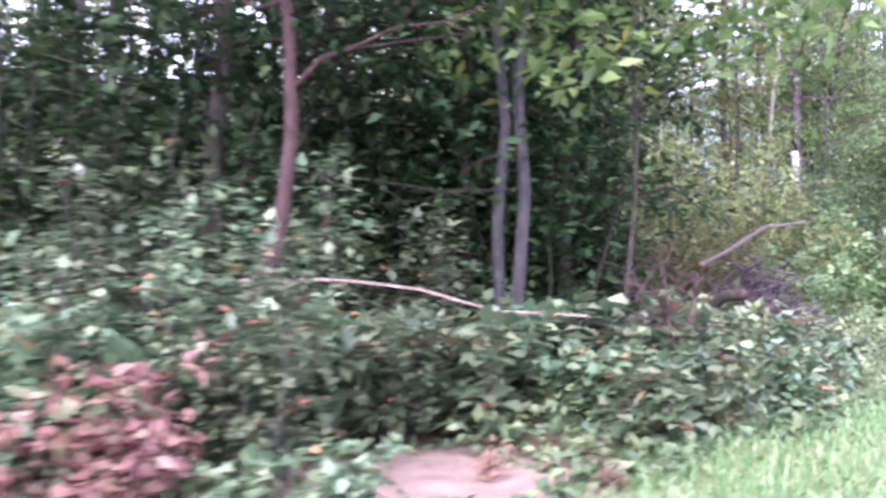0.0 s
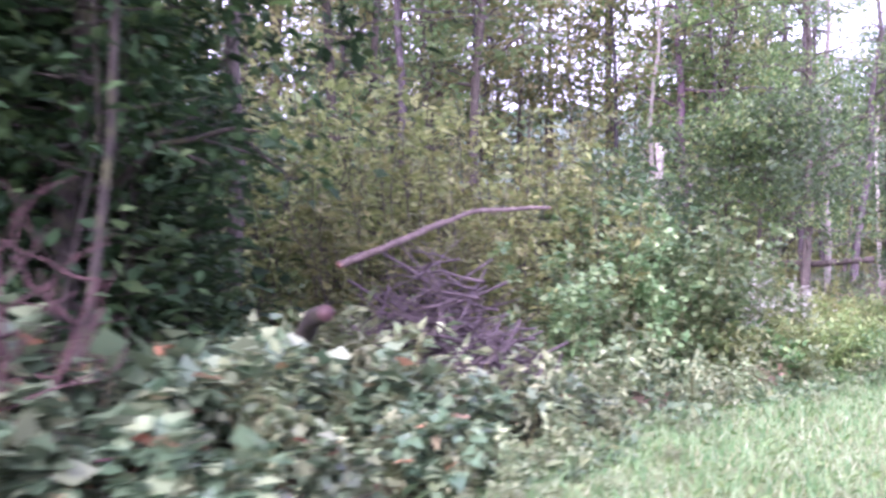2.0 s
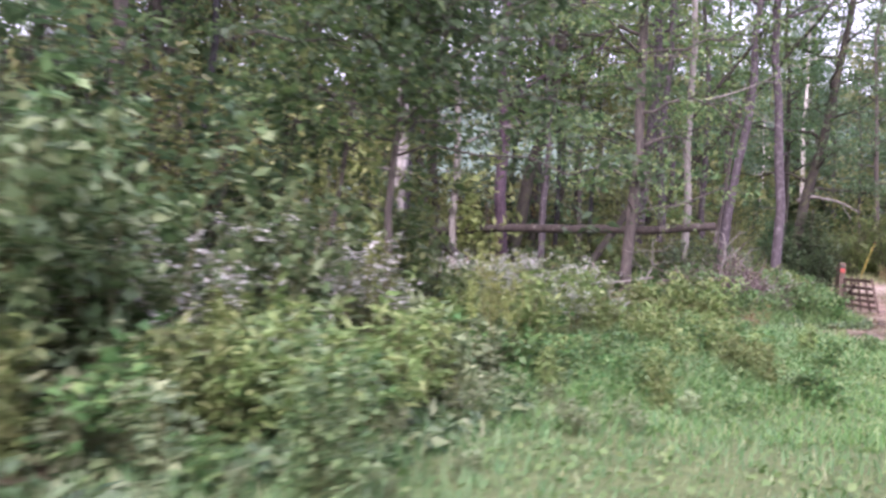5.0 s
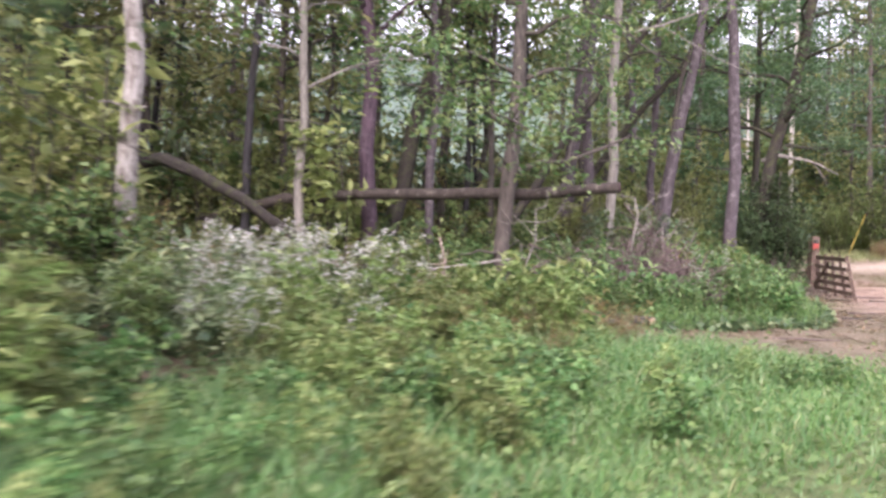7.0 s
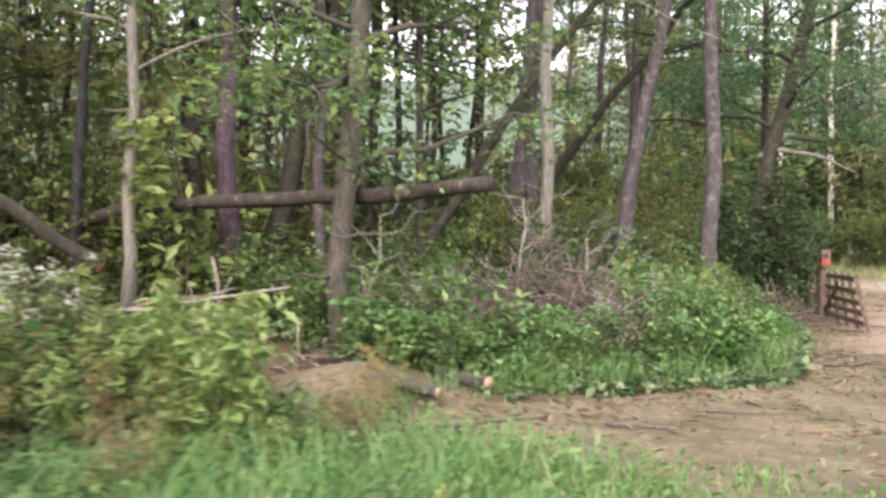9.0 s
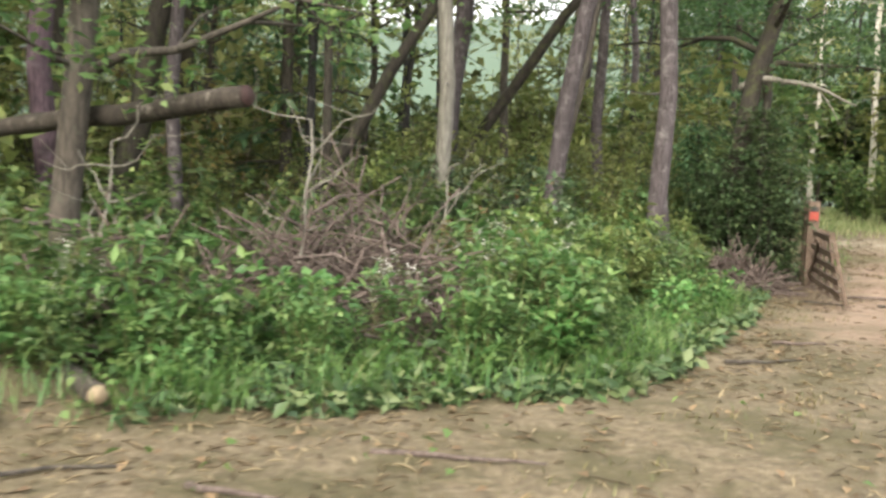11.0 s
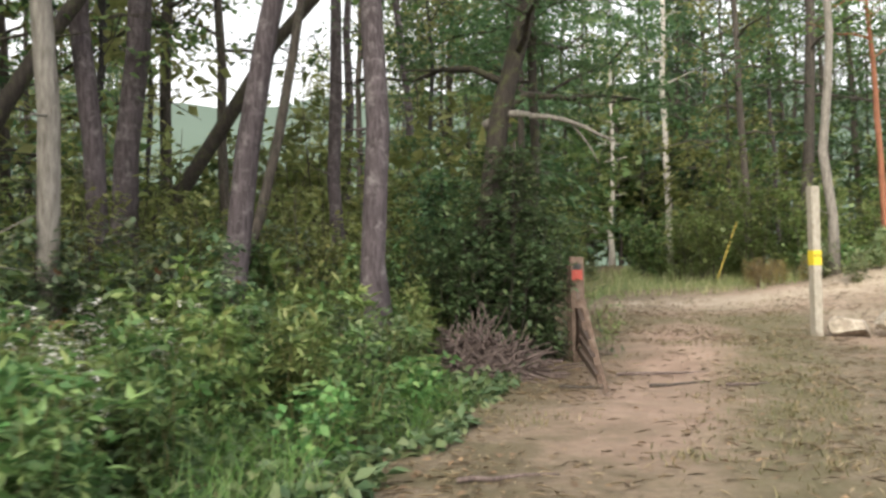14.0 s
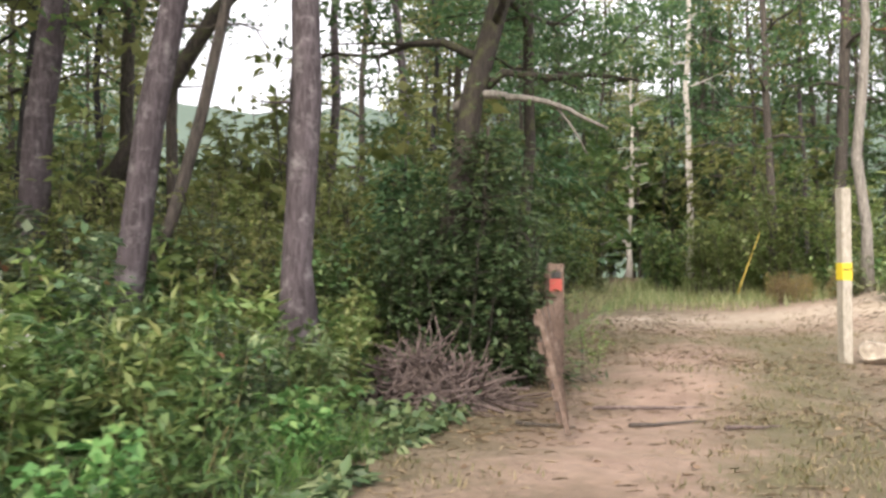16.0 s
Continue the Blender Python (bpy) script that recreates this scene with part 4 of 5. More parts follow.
P = {
    "vine": protos("broadleaf_bush", "low tangle of broad grey-green vine leaves", "bush", "vine tangles", 3, 101, height=0.75, spread=0.55, stems=9, twigs=5, per=9, leaf_len=0.16, leaf_w=0.15, leaf="vine", flat=0.7),
    "weed": protos("weed_clump", "knee-high clump of mixed green weeds", "weeds", "weed clumps", 4, 102, height=0.75, spread=0.4, stems=10, twigs=5, per=6, leaf_len=0.13, leaf_w=0.06, leaf="weed"),
    "herb": protos("herb_clump", "soft green herbs with narrow drooping leaves", "weeds", "green herbs", 4, 121, height=0.8, spread=0.42, stems=10, twigs=6, per=8, leaf_len=0.11, leaf_w=0.04, leaf="herb"),
    "sprout": protos("weed_sprout", "small ankle-high weed at the grass edge", "weeds", "weed sprouts", 3, 117, height=0.7, spread=0.42, stems=9, twigs=5, per=8, leaf_len=0.12, leaf_w=0.05, leaf="weed"),
    "tangle": protos("weed_tangle", "waist-high tangle of grey-green weeds", "weeds", "weed tangles", 3, 118, height=0.8, spread=0.45, stems=9, twigs=5, per=8, leaf_len=0.13, leaf_w=0.05, leaf="weed"),
    "bright": protos("goldenrod_clump", "tall yellow-green weeds with narrow leaves", "weeds", "tall weeds", 3, 103, height=0.95, spread=0.36, stems=10, twigs=6, per=8, leaf_len=0.13, leaf_w=0.046, leaf="bright"),
    "fresh": protos("nettle_clump", "fresh green leafy weed clump", "weeds", "green weeds", 3, 104, height=0.7, spread=0.42, stems=9, twigs=5, per=7, leaf_len=0.12, leaf_w=0.075, leaf="fresh"),
    "aster": protos("aster_clump", "wild asters with sprays of small white flowers", "flowers", "wild asters", 3, 105, height=1.0, spread=0.42, stems=9, twigs=6, per=6, leaf_len=0.08, leaf_w=0.025, leaf="weed", flower="petal", flowers=6, fsize=0.034),
    "shrub": protos("shrub", "leafy green woodland shrub", "shrub", "woodland shrubs", 4, 106, height=2.0, spread=1.0, stems=8, twigs=7, per=12, leaf_len=0.17, leaf_w=0.095, leaf="shrub", stem="bark", stem_r=0.014),
    "olive": protos("yellow_green_shrub", "tall yellow-green shrub with small leaves", "shrub", "yellow-green shrubs", 3, 107, height=2.6, spread=1.0, stems=10, twigs=8, per=13, leaf_len=0.13, leaf_w=0.065, leaf="olive", stem="bark", stem_r=0.014),
    "turning": protos("turning_shrub", "thin shrub with brownish turning leaves", "shrub", "turning shrubs", 2, 108, height=2.4, spread=1.2, stems=7, twigs=8, per=11, leaf_len=0.13, leaf_w=0.075, leaf="brownish", stem="twig", stem_r=0.012),
    "sapling": protos("sapling", "young maple sapling with layered pale green leaves", "sapling", "saplings", 3, 109, height=2.2, spread=0.9, stems=3, twigs=12, per=14, leaf_len=0.11, leaf_w=0.08, leaf="bright", stem="bark", stem_r=0.014, flat=0.85),
    "red": protos("red_leaf_bush", "low bush of red-pink leaves", "bush", "red bushes", 2, 110, height=0.7, spread=0.5, stems=9, twigs=5, per=8, leaf_len=0.1, leaf_w=0.07, leaf="redleaf", stem="vine_bark"),
    # the bush's depth of shade comes from its near-black leaf colour
    "dark": protos("dark_leafy_bush", "tall leafy bush with near-black leaves, deep shade put into their colour", "bush", "dark bushes", 3, 112, height=3.6, spread=1.6, stems=11, twigs=10, per=20, leaf_len=0.16, leaf_w=0.09, leaf="crown_dark", stem="bark_dark", stem_r=0.02),
    "hazel": protos("hazel_bush", "pale grey-green bush with layered broad leaves", "bush", "hazel bushes", 2, 116, height=2.0, spread=0.9, stems=8, twigs=9, per=13, leaf_len=0.13, leaf_w=0.1, leaf="vine", stem="bark", stem_r=0.012, flat=0.8, low=0.2),
    "bramble": protos("bramble_thicket", "head-high bramble thicket with broad fresh green leaves", "bush", "bramble thickets", 3, 113, height=2.1, spread=0.9, stems=11, twigs=9, per=14, leaf_len=0.13, leaf_w=0.095, leaf="bramble", stem="stem", stem_r=0.012, low=0.05),
    "layered": protos("layered_bush", "dense deep green bush with layered broad leaves beside the gate", "bush", "gate bushes", 2, 120, height=2.3, spread=1.0, stems=12, twigs=9, per=14, leaf_len=0.12, leaf_w=0.075, leaf="bush_green", stem="bark_dark", stem_r=0.014, flat=0.85, low=0.05),
    "thicket": protos("shaded_thicket", "tall deep green thicket with broad leaves behind the brambles", "bush", "shaded thickets", 2, 122, height=2.2, spread=1.0, stems=12, twigs=9, per=13, leaf_len=0.13, leaf_w=0.09, leaf="bush_green", stem="bark_dark", stem_r=0.014, flat=0.8, low=0.05),
    "distant": protos("distant_shrub", "leafy shrub deep in the woods", "shrub", "distant shrubs", 3, 114, height=2.4, spread=1.2, stems=6, twigs=7, per=14, leaf_len=0.2, leaf_w=0.115, leaf="shrub", stem="bark", stem_r=0.014),
    "golden": protos("distant_yellow_shrub", "yellow-green shrub deep in the woods", "shrub", "distant yellow shrubs", 3, 115, height=2.4, spread=1.2, stems=6, twigs=7, per=14, leaf_len=0.19, leaf_w=0.1, leaf="olive", stem="bark", stem_r=0.014),
    "dry": protos("seed_head_weed", "dry brown weeds gone to seed among grass", "weeds", "dry weeds", 2, 119, height=0.75, spread=0.34, stems=14, twigs=6, per=8, leaf_len=0.075, leaf_w=0.014, leaf="brownish", stem="twig", stem_r=0.004),
    "plume": protos("plume_weed", "feathery yellow plume standing above the weeds", "weeds", "yellow plumes", 2, 111, height=1.35, spread=0.14, stems=4, twigs=16, per=14, leaf_len=0.04, leaf_w=0.012, leaf="plume", low=0.45),
}
# the plants that serve as patterns stand out of sight in the woods behind
rng = np.random.default_rng(77)


def sow(kind, n, s0, s1, o0, o1, size=(0.8, 1.2), power=1.0):
    for k in range(n):
        x, y = along(rng.uniform(s0, s1), o0 + (o1 - o0) * rng.uniform() ** power)
        if math.hypot(x + 0.95, (y - 5.0) * 1.2) < 0.9 or math.hypot((x - 11.9) / 1.4, (y - 29.6) / 1.1) < 1:
            continue
        if x < -0.8 * y - 0.3 or (y > 33 and float(edge_side(x, y)) < 0.15):
            continue
        src = P[kind][int(rng.integers(len(P[kind])))]
        small = 0.5 + 0.5 * float(step(-0.2, 1.3, edge_side(x, y)))
        copy_thing(src, placed((x, y, float(ground_z(x, y))), rng.uniform(0, 360), rng.uniform(*size) * small))


def put(kind, x, y, size=1.0, k=0):
    if y > 52 and in_clear_line(x, y) or (44 < y < 49.2 and 0.25 < math.atan2(x - 15.7, y - 26.2) < 0.295):
        return
    copy_thing(P[kind][k % len(P[kind])], placed((x, y, float(ground_z(x, y))), rng.uniform(0, 360), size))


S = {k: float(ECUM[i]) for k, i in (("start", 1), ("bend", 3), ("pile", 5), ("weeds", 7), ("mid", 10), ("snag", 11), ("heap", 14), ("dirt", 16), ("corner", 17), ("gate", 20), ("end", 21))}
# vines at the start, weeds and asters in the middle, green brambles before the gate
sow("vine", 44, S["start"], S["pile"] + 0.6, 0.1, 2.0)
sow("vine", 30, S["start"], S["pile"] + 1.5, 1.4, 4.0, (0.8, 1.3))
sow("red", 3, S["start"] - 1, S["start"] + 1.5, 0.6, 2.0)
sow("weed", 60, S["pile"] - 0.5, S["mid"], 0.0, 1.9, (0.6, 1.15))
sow("tangle", 60, S["pile"], S["snag"] + 1, 1.2, 5.0, (0.8, 1.35))
sow("bright", 40, S["weeds"] + 1, S["heap"] - 1, 0.0, 2.4, (0.55, 1.0))
sow("fresh", 36, S["weeds"] + 2, S["heap"] - 2, -0.2, 1.8, (0.5, 0.9))
sow("fresh", 56, S["mid"] - 1, S["heap"] - 2.0, -2.3, 0.4, (0.6, 1.1))
sow("bright", 36, S["mid"] - 1, S["heap"] - 2.0, -1.8, 0.4, (0.6, 1.0))
sow("sprout", 50, S["mid"] - 2, S["heap"] - 1.5, -1.3, 0.5, (0.3, 0.6))
sow("sprout", 50, S["pile"] - 1, S["mid"], -0.5, 0.3, (0.25, 0.5))
sow("aster", 22, S["weeds"] + 1.5, S["mid"] + 1, 1.6, 3.8, (0.9, 1.3))
sow("aster", 30, S["mid"], S["heap"], 2.2, 5.5, (0.8, 1.15))
sow("tangle", 60, S["mid"], S["heap"], 2.0, 6.5, (0.7, 1.1))
sow("fresh", 36, S["heap"], S["gate"] - 0.5, 0.35, 2.2, (0.6, 1.1))
sow("herb", 90, S["heap"], S["gate"], 0.5, 5.5, (0.8, 1.35))
sow("bright", 16, S["dirt"], S["gate"] - 1, 0.6, 3.5, (0.7, 1.15))
sow("herb", 20, S["snag"] + 2, S["corner"], 1.2, 3.5, (0.5, 0.9))
sow("turning", 8, S["snag"] + 2, S["corner"], 1.6, 4.0, (0.3, 0.5))
sow("aster", 10, S["dirt"], S["gate"] - 1, 1.0, 4.0, (0.7, 1.0))
# woodland understorey
sow("shrub", 12, S["start"] - 2, S["pile"] + 1, 4.4, 8.0, (0.6, 1.1))
sow("shrub", 44, S["pile"], S["gate"], 4.2, 10.0, (0.45, 0.9))
sow("distant", 74, S["start"], S["end"] + 4, 8.0, 26.0, (0.8, 1.8))
sow("golden", 72, S["weeds"], S["end"] + 4, 7.0, 26.0, (0.8, 1.6))
for k in range(110):
    x, y = rng.uniform(-2, 15.5), rng.uniform(36.5, 66)
    if float(edge_side(x, y)) > 1.2:
        put(("distant", "golden", "golden", "shrub")[k % 4] if y > 40 else ("olive", "weed", "bramble", "bright")[k % 4], x, y, rng.uniform(0.45, 0.9) if y < 40 else rng.uniform(0.7, 1.3), k)
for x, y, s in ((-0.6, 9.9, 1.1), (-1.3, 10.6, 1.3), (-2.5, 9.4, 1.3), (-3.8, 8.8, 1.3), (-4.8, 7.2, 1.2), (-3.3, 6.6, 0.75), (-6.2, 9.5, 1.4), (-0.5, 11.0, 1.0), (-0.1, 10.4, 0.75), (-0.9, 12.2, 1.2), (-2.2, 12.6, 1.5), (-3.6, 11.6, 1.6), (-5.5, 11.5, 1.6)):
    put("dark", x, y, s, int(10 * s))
for x, y, s in ((16.0, 37.6, 0.5), (16.1, 38.6, 0.7)):
    put("dark", x, y, s, int(20 * s))
for x, y, s in ((15.35, 37.0, 0.8), (16.05, 37.1, 0.95), (16.5, 37.5, 0.9), (14.9, 37.5, 0.75), (16.3, 38.2, 1.1), (15.6, 37.8, 1.0)):
    put("layered", x, y, s, int(20 * s))
for x, y, s in ((15.5, 37.4, 0.7), (16.35, 38.5, 0.85), (14.7, 37.6, 0.8), (13.9, 37.2, 0.6), (15.1, 36.9, 0.45)):
    put("shrub", x, y, s, int(20 * s))
for x, y, s in ((4.5, 15.3, 1.0), (5.1, 16.0, 0.95), (4.0, 14.6, 0.9), (5.6, 16.9, 0.8), (3.3, 13.9, 0.8), (4.7, 16.8, 1.1), (3.8, 15.9, 1.15), (2.9, 13.1, 0.75), (5.9, 17.6, 0.75)):
    put("bramble", x, y, s, int(30 * s))
for x, y, s in ((-1.75, 4.5, 0.72), (-2.4, 5.0, 0.85), (-3.0, 4.4, 0.7), (-1.3, 5.9, 0.5), (-1.6, 7.5, 0.9), (-2.5, 7.0, 1.1), (-3.3, 5.9, 1.0)):
    put("hazel", x, y, s, int(30 * s))
for x, y, s in ((5.2, 16.9, 1.3), (5.75, 17.3, 1.35), (6.15, 17.8, 1.3), (5.0, 16.3, 1.2), (6.45, 18.5, 1.2), (4.5, 18.2, 1.2), (4.9, 18.9, 1.25), (5.5, 19.4, 1.3), (5.7, 20.1, 1.2), (6.3, 16.2, 0.7), (8.3, 21.6, 0.75), (8.9, 22.9, 0.7), (7.7, 25.5, 1.15), (7.7, 24.9, 1.05), (8.7, 25.4, 1.05),
                (8.0, 23.4, 0.95), (7.5, 22.6, 0.8), (10.9, 27.6, 0.8), (9.0, 25.4, 0.85), (8.3, 25.0, 1.0), (12.7, 28.9, 0.75), (13.5, 30.3, 0.95), (13.2, 29.6, 0.9), (6.9, 25.2, 1.2)):
    put("aster", x, y, s, int(30 * s))
for k in range(34):
    x, y = rng.uniform(17.8, 29), rng.uniform(50.5, 53.5)
    put(("bright", "weed", "plume")[k % 3], x, y, rng.uniform(0.7, 1.2), k)
for k in range(40):
    x, y = rng.uniform(17.5, 44), rng.uniform(54.5, 70)
    put(("distant", "distant", "golden")[k % 3], x, y, rng.uniform(1.5, 3.0), k)
for k in range(48):
    x, y = rng.uniform(2, 15.5), rng.uniform(42, 60)
    put(("golden", "distant", "golden", "olive")[k % 4], x, y, rng.uniform(1.3, 2.1), k)
for x, y, s in ((2.4, 10.1, 0.65), (2.75, 10.5, 0.6), (2.05, 9.9, 0.7), (3.0, 11.0, 0.65)):
    put("vine", x, y, s, int(30 * s))
for x, y, s in ((0.5, 8.5, 0.34), (1.0, 9.3, 0.3)):
    put("turning", x, y, s, int(30 * s))
for x, y, s in ((-2.0, 3.3, 0.95), (-2.3, 3.9, 1.1), (-2.5, 3.1, 1.0), (-0.6, 5.1, 0.3), (0.1, 5.0, 0.25)):
    put("red", x, y, s, int(30 * s))
sow("olive", 50, S["weeds"], S["end"], 5.0, 18.0, (0.6, 1.4))
sow("turning", 30, S["weeds"], S["gate"], 6.0, 18.0, (0.6, 1.4))
sow("sapling", 16, S["heap"], S["end"], 4.0, 12.0, (0.6, 1.1))
for x, y, s, k in ((2.6, 15.6, 1.25, 2), (2.0, 17.0, 1.5, 0), (3.2, 18.8, 1.5, 2), (2.4, 14.4, 1.0, 1), (1.2, 15.4, 1.4, 2), (1.9, 13.6, 0.95, 0), (2.6, 13.2, 0.8, 1), (3.3, 14.9, 1.0, 2), (1.0, 13.4, 1.1, 1)):
    put("olive", x, y, s, k)
for x, y, s, k in ((3.4, 16.9, 1.5, 0), (4.2, 18.0, 1.45, 1), (4.9, 19.0, 1.2, 2)):
    put("thicket", x, y, s, k)
for x, y, s, k in ((-0.5, 17.0, 1.7, 0), (0.3, 18.6, 1.8, 1), (-1.6, 16.0, 1.7, 2), (-1.2, 18.4, 1.9, 1), (1.0, 16.6, 1.5, 0)):
    put("olive", x, y, s, k)
for x, y, s, k in ((6.2, 21.0, 1.05, 0), (5.7, 20.6, 0.95, 1), (6.6, 20.4, 0.75, 2)):
    put("shrub", x, y, s, k)
for x, y, s, k in ((6.31, 18.2, 1.25, 0), (7.3, 18.8, 1.1, 1), (7.5, 18.7, 0.95, 0), (6.45, 18.5, 1.0, 1), (7.15, 19.1, 1.0, 0)):
    put("plume", x, y, s, k)
for k in range(22):
    put(("fresh", "bright", "fresh", "bramble")[k % 4], rng.uniform(5.3, 6.9), rng.uniform(14.6, 17.2), rng.uniform(0.3, 0.45) if k % 4 == 3 else rng.uniform(0.6, 1.0), k)
put("red", 5.19, 14.14, 0.45, 0)
put("sapling", 17.45, 37.6, 0.42, 1)
for x, y, s, k in ((14.45, 34.8, 1.15, 0), (14.9, 34.95, 1.0, 1), (14.15, 34.5, 1.3, 2), (14.7, 34.5, 0.95, 3), (15.05, 35.3, 0.9, 0), (13.7, 34.4, 1.35, 1), (13.2, 34.2, 1.3, 2), (12.6, 34.0, 1.3, 3), (13.0, 33.3, 1.2, 0)):
    put("weed" if k % 2 else "bright", x, y, s, k)
for x, y, s, k in ((12.4, 36.6, 0.85, 0), (13.4, 36.9, 0.75, 1), (14.0, 37.5, 0.75, 2), (12.0, 37.6, 0.9, 1), (13.0, 38.6, 0.95, 0), (14.3, 39.0, 0.95, 2), (11.4, 38.5, 1.0, 1), (13.8, 36.4, 0.5, 0), (14.9, 39.6, 1.0, 1)):
    put("olive", x, y, s, k)
    put("sapling", x + 0.4, y - 0.35, s * 0.8, k)
for k in range(8):
    put("sapling", rng.uniform(21.2, 22.5), rng.uniform(49.6, 50.8), rng.uniform(0.8, 1.1), k)
for k in range(14):
    put(("fresh", "sprout")[k % 2], rng.uniform(24.6, 28), rng.uniform(40.6, 43.0), rng.uniform(0.35, 0.6), k)
for k in range(18):
    put("dry", rng.uniform(22.5, 24.4), rng.uniform(46.8, 48.6), rng.uniform(0.5, 0.9), k)
for k in range(24):
    put(("weed", "fresh", "bramble", "bright")[k % 4], rng.uniform(23.6, 30), rng.uniform(45.6, 49.5), rng.uniform(0.45, 0.6) if k % 4 == 2 else rng.uniform(0.8, 1.2), k)
for k in range(64):
    x, y = rng.uniform(11.2, 15.4), rng.uniform(33.2, 37.4)
    if float(edge_side(x, y)) > 0.9:
        put(("herb", "hazel", "bright", "herb")[k % 4], x, y, (rng.uniform(0.7, 1.0) if x < 13.4 else 0.45) if k % 4 == 1 else rng.uniform(0.9, 1.5) if x < 14 else rng.uniform(0.7, 1.1), k)
for k in range(44):
    x, y = rng.uniform(8.5, 15.6), rng.uniform(37.5, 45)
    if float(edge_side(x, y)) > 1.2:
        put(("olive", "golden", "bramble", "sapling")[k % 4], x, y, rng.uniform(0.6, 1.0), k)
for k in range(16):
    put(("bramble", "sapling", "olive")[k % 3], rng.uniform(9.8, 13.6), rng.uniform(35, 38), rng.uniform(0.7, 0.95), k)
for k in range(20):
    put("dry", rng.uniform(9.0, 11.4), rng.uniform(23.4, 26.2), rng.uniform(0.45, 0.75), k)
for k in range(36):
    put(("bright", "fresh", "bright")[k % 3], rng.uniform(8.6, 10.2), rng.uniform(20.8, 23.4), rng.uniform(0.45, 0.75), k)
for k in range(30):
    x, y = along(rng.uniform(S["mid"], S["heap"] - 1), rng.uniform(0.2, 2.6))
    put(("bright", "bright", "fresh")[k % 3], x, y, rng.uniform(0.7, 1.1), k)
for x, y, s, k in ((23.5, 50.5, 1.3, 0), (24.6, 50.0, 1.2, 1), (22.6, 51.5, 1.2, 2), (25.8, 50.4, 1.4, 0), (27.5, 50.0, 1.4, 1), (23.0, 49.8, 1.0, 1), (24.0, 51.2, 1.6, 2), (21.6, 52.6, 1.1, 0), (26.6, 49.8, 1.2, 2), (28.8, 50.2, 1.5, 0), (25.0, 51.6, 1.7, 1), (21.45, 48.6, 0.75, 0), (21.9, 49.9, 0.85, 1), (21.2, 50.4, 0.7, 2), (23.4, 50.0, 1.75, 1)):
    put("sapling", x, y, s, k)
for k in range(40):
    x = rng.uniform(17.5, 40)
    y = 50.5 + 0.18 * (x - 17.5) + rng.uniform(0, 8) - (2.5 if x > 24 else 0)
    put("shrub" if rng.uniform() < 0.7 else "olive", x, y, rng.uniform(0.6, 1.1), k)
for k in range(50):
    put("weed" if k % 2 else "bright", rng.uniform(23.8, 34), 47 + rng.uniform(-2.2, 4), rng.uniform(0.7, 1.2), k)


for k in range(9):
    copy_thing(P["distant"][k % 3], placed((23.0 + 0.65 * k, 67.5 + (k % 3), 1.3), 50 * k, 2.2 + 0.25 * (k % 4)))


def undergrowth():
    """Low leaf carpet under the weeds and through the woods."""
    r = np.random.default_rng(88)
    n = 76000
    s, o = r.uniform(S["start"] - 3, S["end"] + 2, n), -0.1 + 14 * r.uniform(0, 1, n) ** 1.7
    i = np.clip(np.searchsorted(ECUM, s) - 1, 0, len(ESEG) - 1)
    d = ESEG[i] / ELEN[i][:, None]
    xy = EDGE[i] + d * (s - ECUM[i])[:, None] + np.stack([-d[:, 1], d[:, 0]], 1) * o[:, None]
    keep = edge_side(xy[:, 0], xy[:, 1]) > -0.12 + 0.25 * wave(xy[:, 0] * 2, xy[:, 1] * 2)
    keep &= np.hypot((xy[:, 0] - 10.7) / 1.2, (xy[:, 1] - 26.9) / 0.9) > 1
    keep &= np.hypot(xy[:, 0] + 0.95, (xy[:, 1] - 5.0) * 1.2) > 0.8
    xy, o = xy[keep], o[keep]
    top = 0.1 + 0.32 * step(0.1, 1.5, o) * (0.75 + 0.25 * wave(xy[:, 0], xy[:, 1]))
    z = ground_z(xy[:, 0], xy[:, 1]) + top * r.uniform(0.1, 1.0, len(xy))
    me = leaves_mesh("undergrowth", r, np.column_stack([xy, z]), 0.13, 0.075, 0.5)
    me.materials.append(M["carpet"])
    tagged(new("undergrowth", me), "low tangled green undergrowth covering the wood's floor", "undergrowth", kind="stuff")


def lawn(r, n, y0, y1, o0, o1):
    """Places scattered evenly over the mown side, within a range of distances from the weeds."""
    xy = np.column_stack([r.uniform(-9, 21, n), r.uniform(y0, y1, n)])
    e = edge_side(xy[:, 0], xy[:, 1])
    return xy[(e > o0) & (e < o1)]


def grass():
    r = np.random.default_rng(89)
    xy = lawn(r, 330000, -5, 28.5, -7.4, 0.35)
    e = edge_side(xy[:, 0], xy[:, 1])
    keep = r.uniform(0, 1, len(xy)) > 1.02 * dirt_at(xy[:, 0], xy[:, 1])
    xy, e = xy[keep], e[keep]
    h = 0.07 + 0.08 * step(-1.5, 0.2, e) + 0.2 * step(17, 20, xy[:, 1]) * step(-3.0, -0.8, e) + 0.03 * wave(xy[:, 0] * 1.3, xy[:, 1] * 1.3)
    me = blades_mesh("grass", r, np.column_stack([xy, ground_z(xy[:, 0], xy[:, 1])]), h * (1 - 0.7 * dirt_at(xy[:, 0], xy[:, 1])), 0.011, 0.8)
    me.materials.append(M["grass"])
    tagged(new("grass", me), "soft green mown grass along the wood's edge", "grass", kind="stuff")


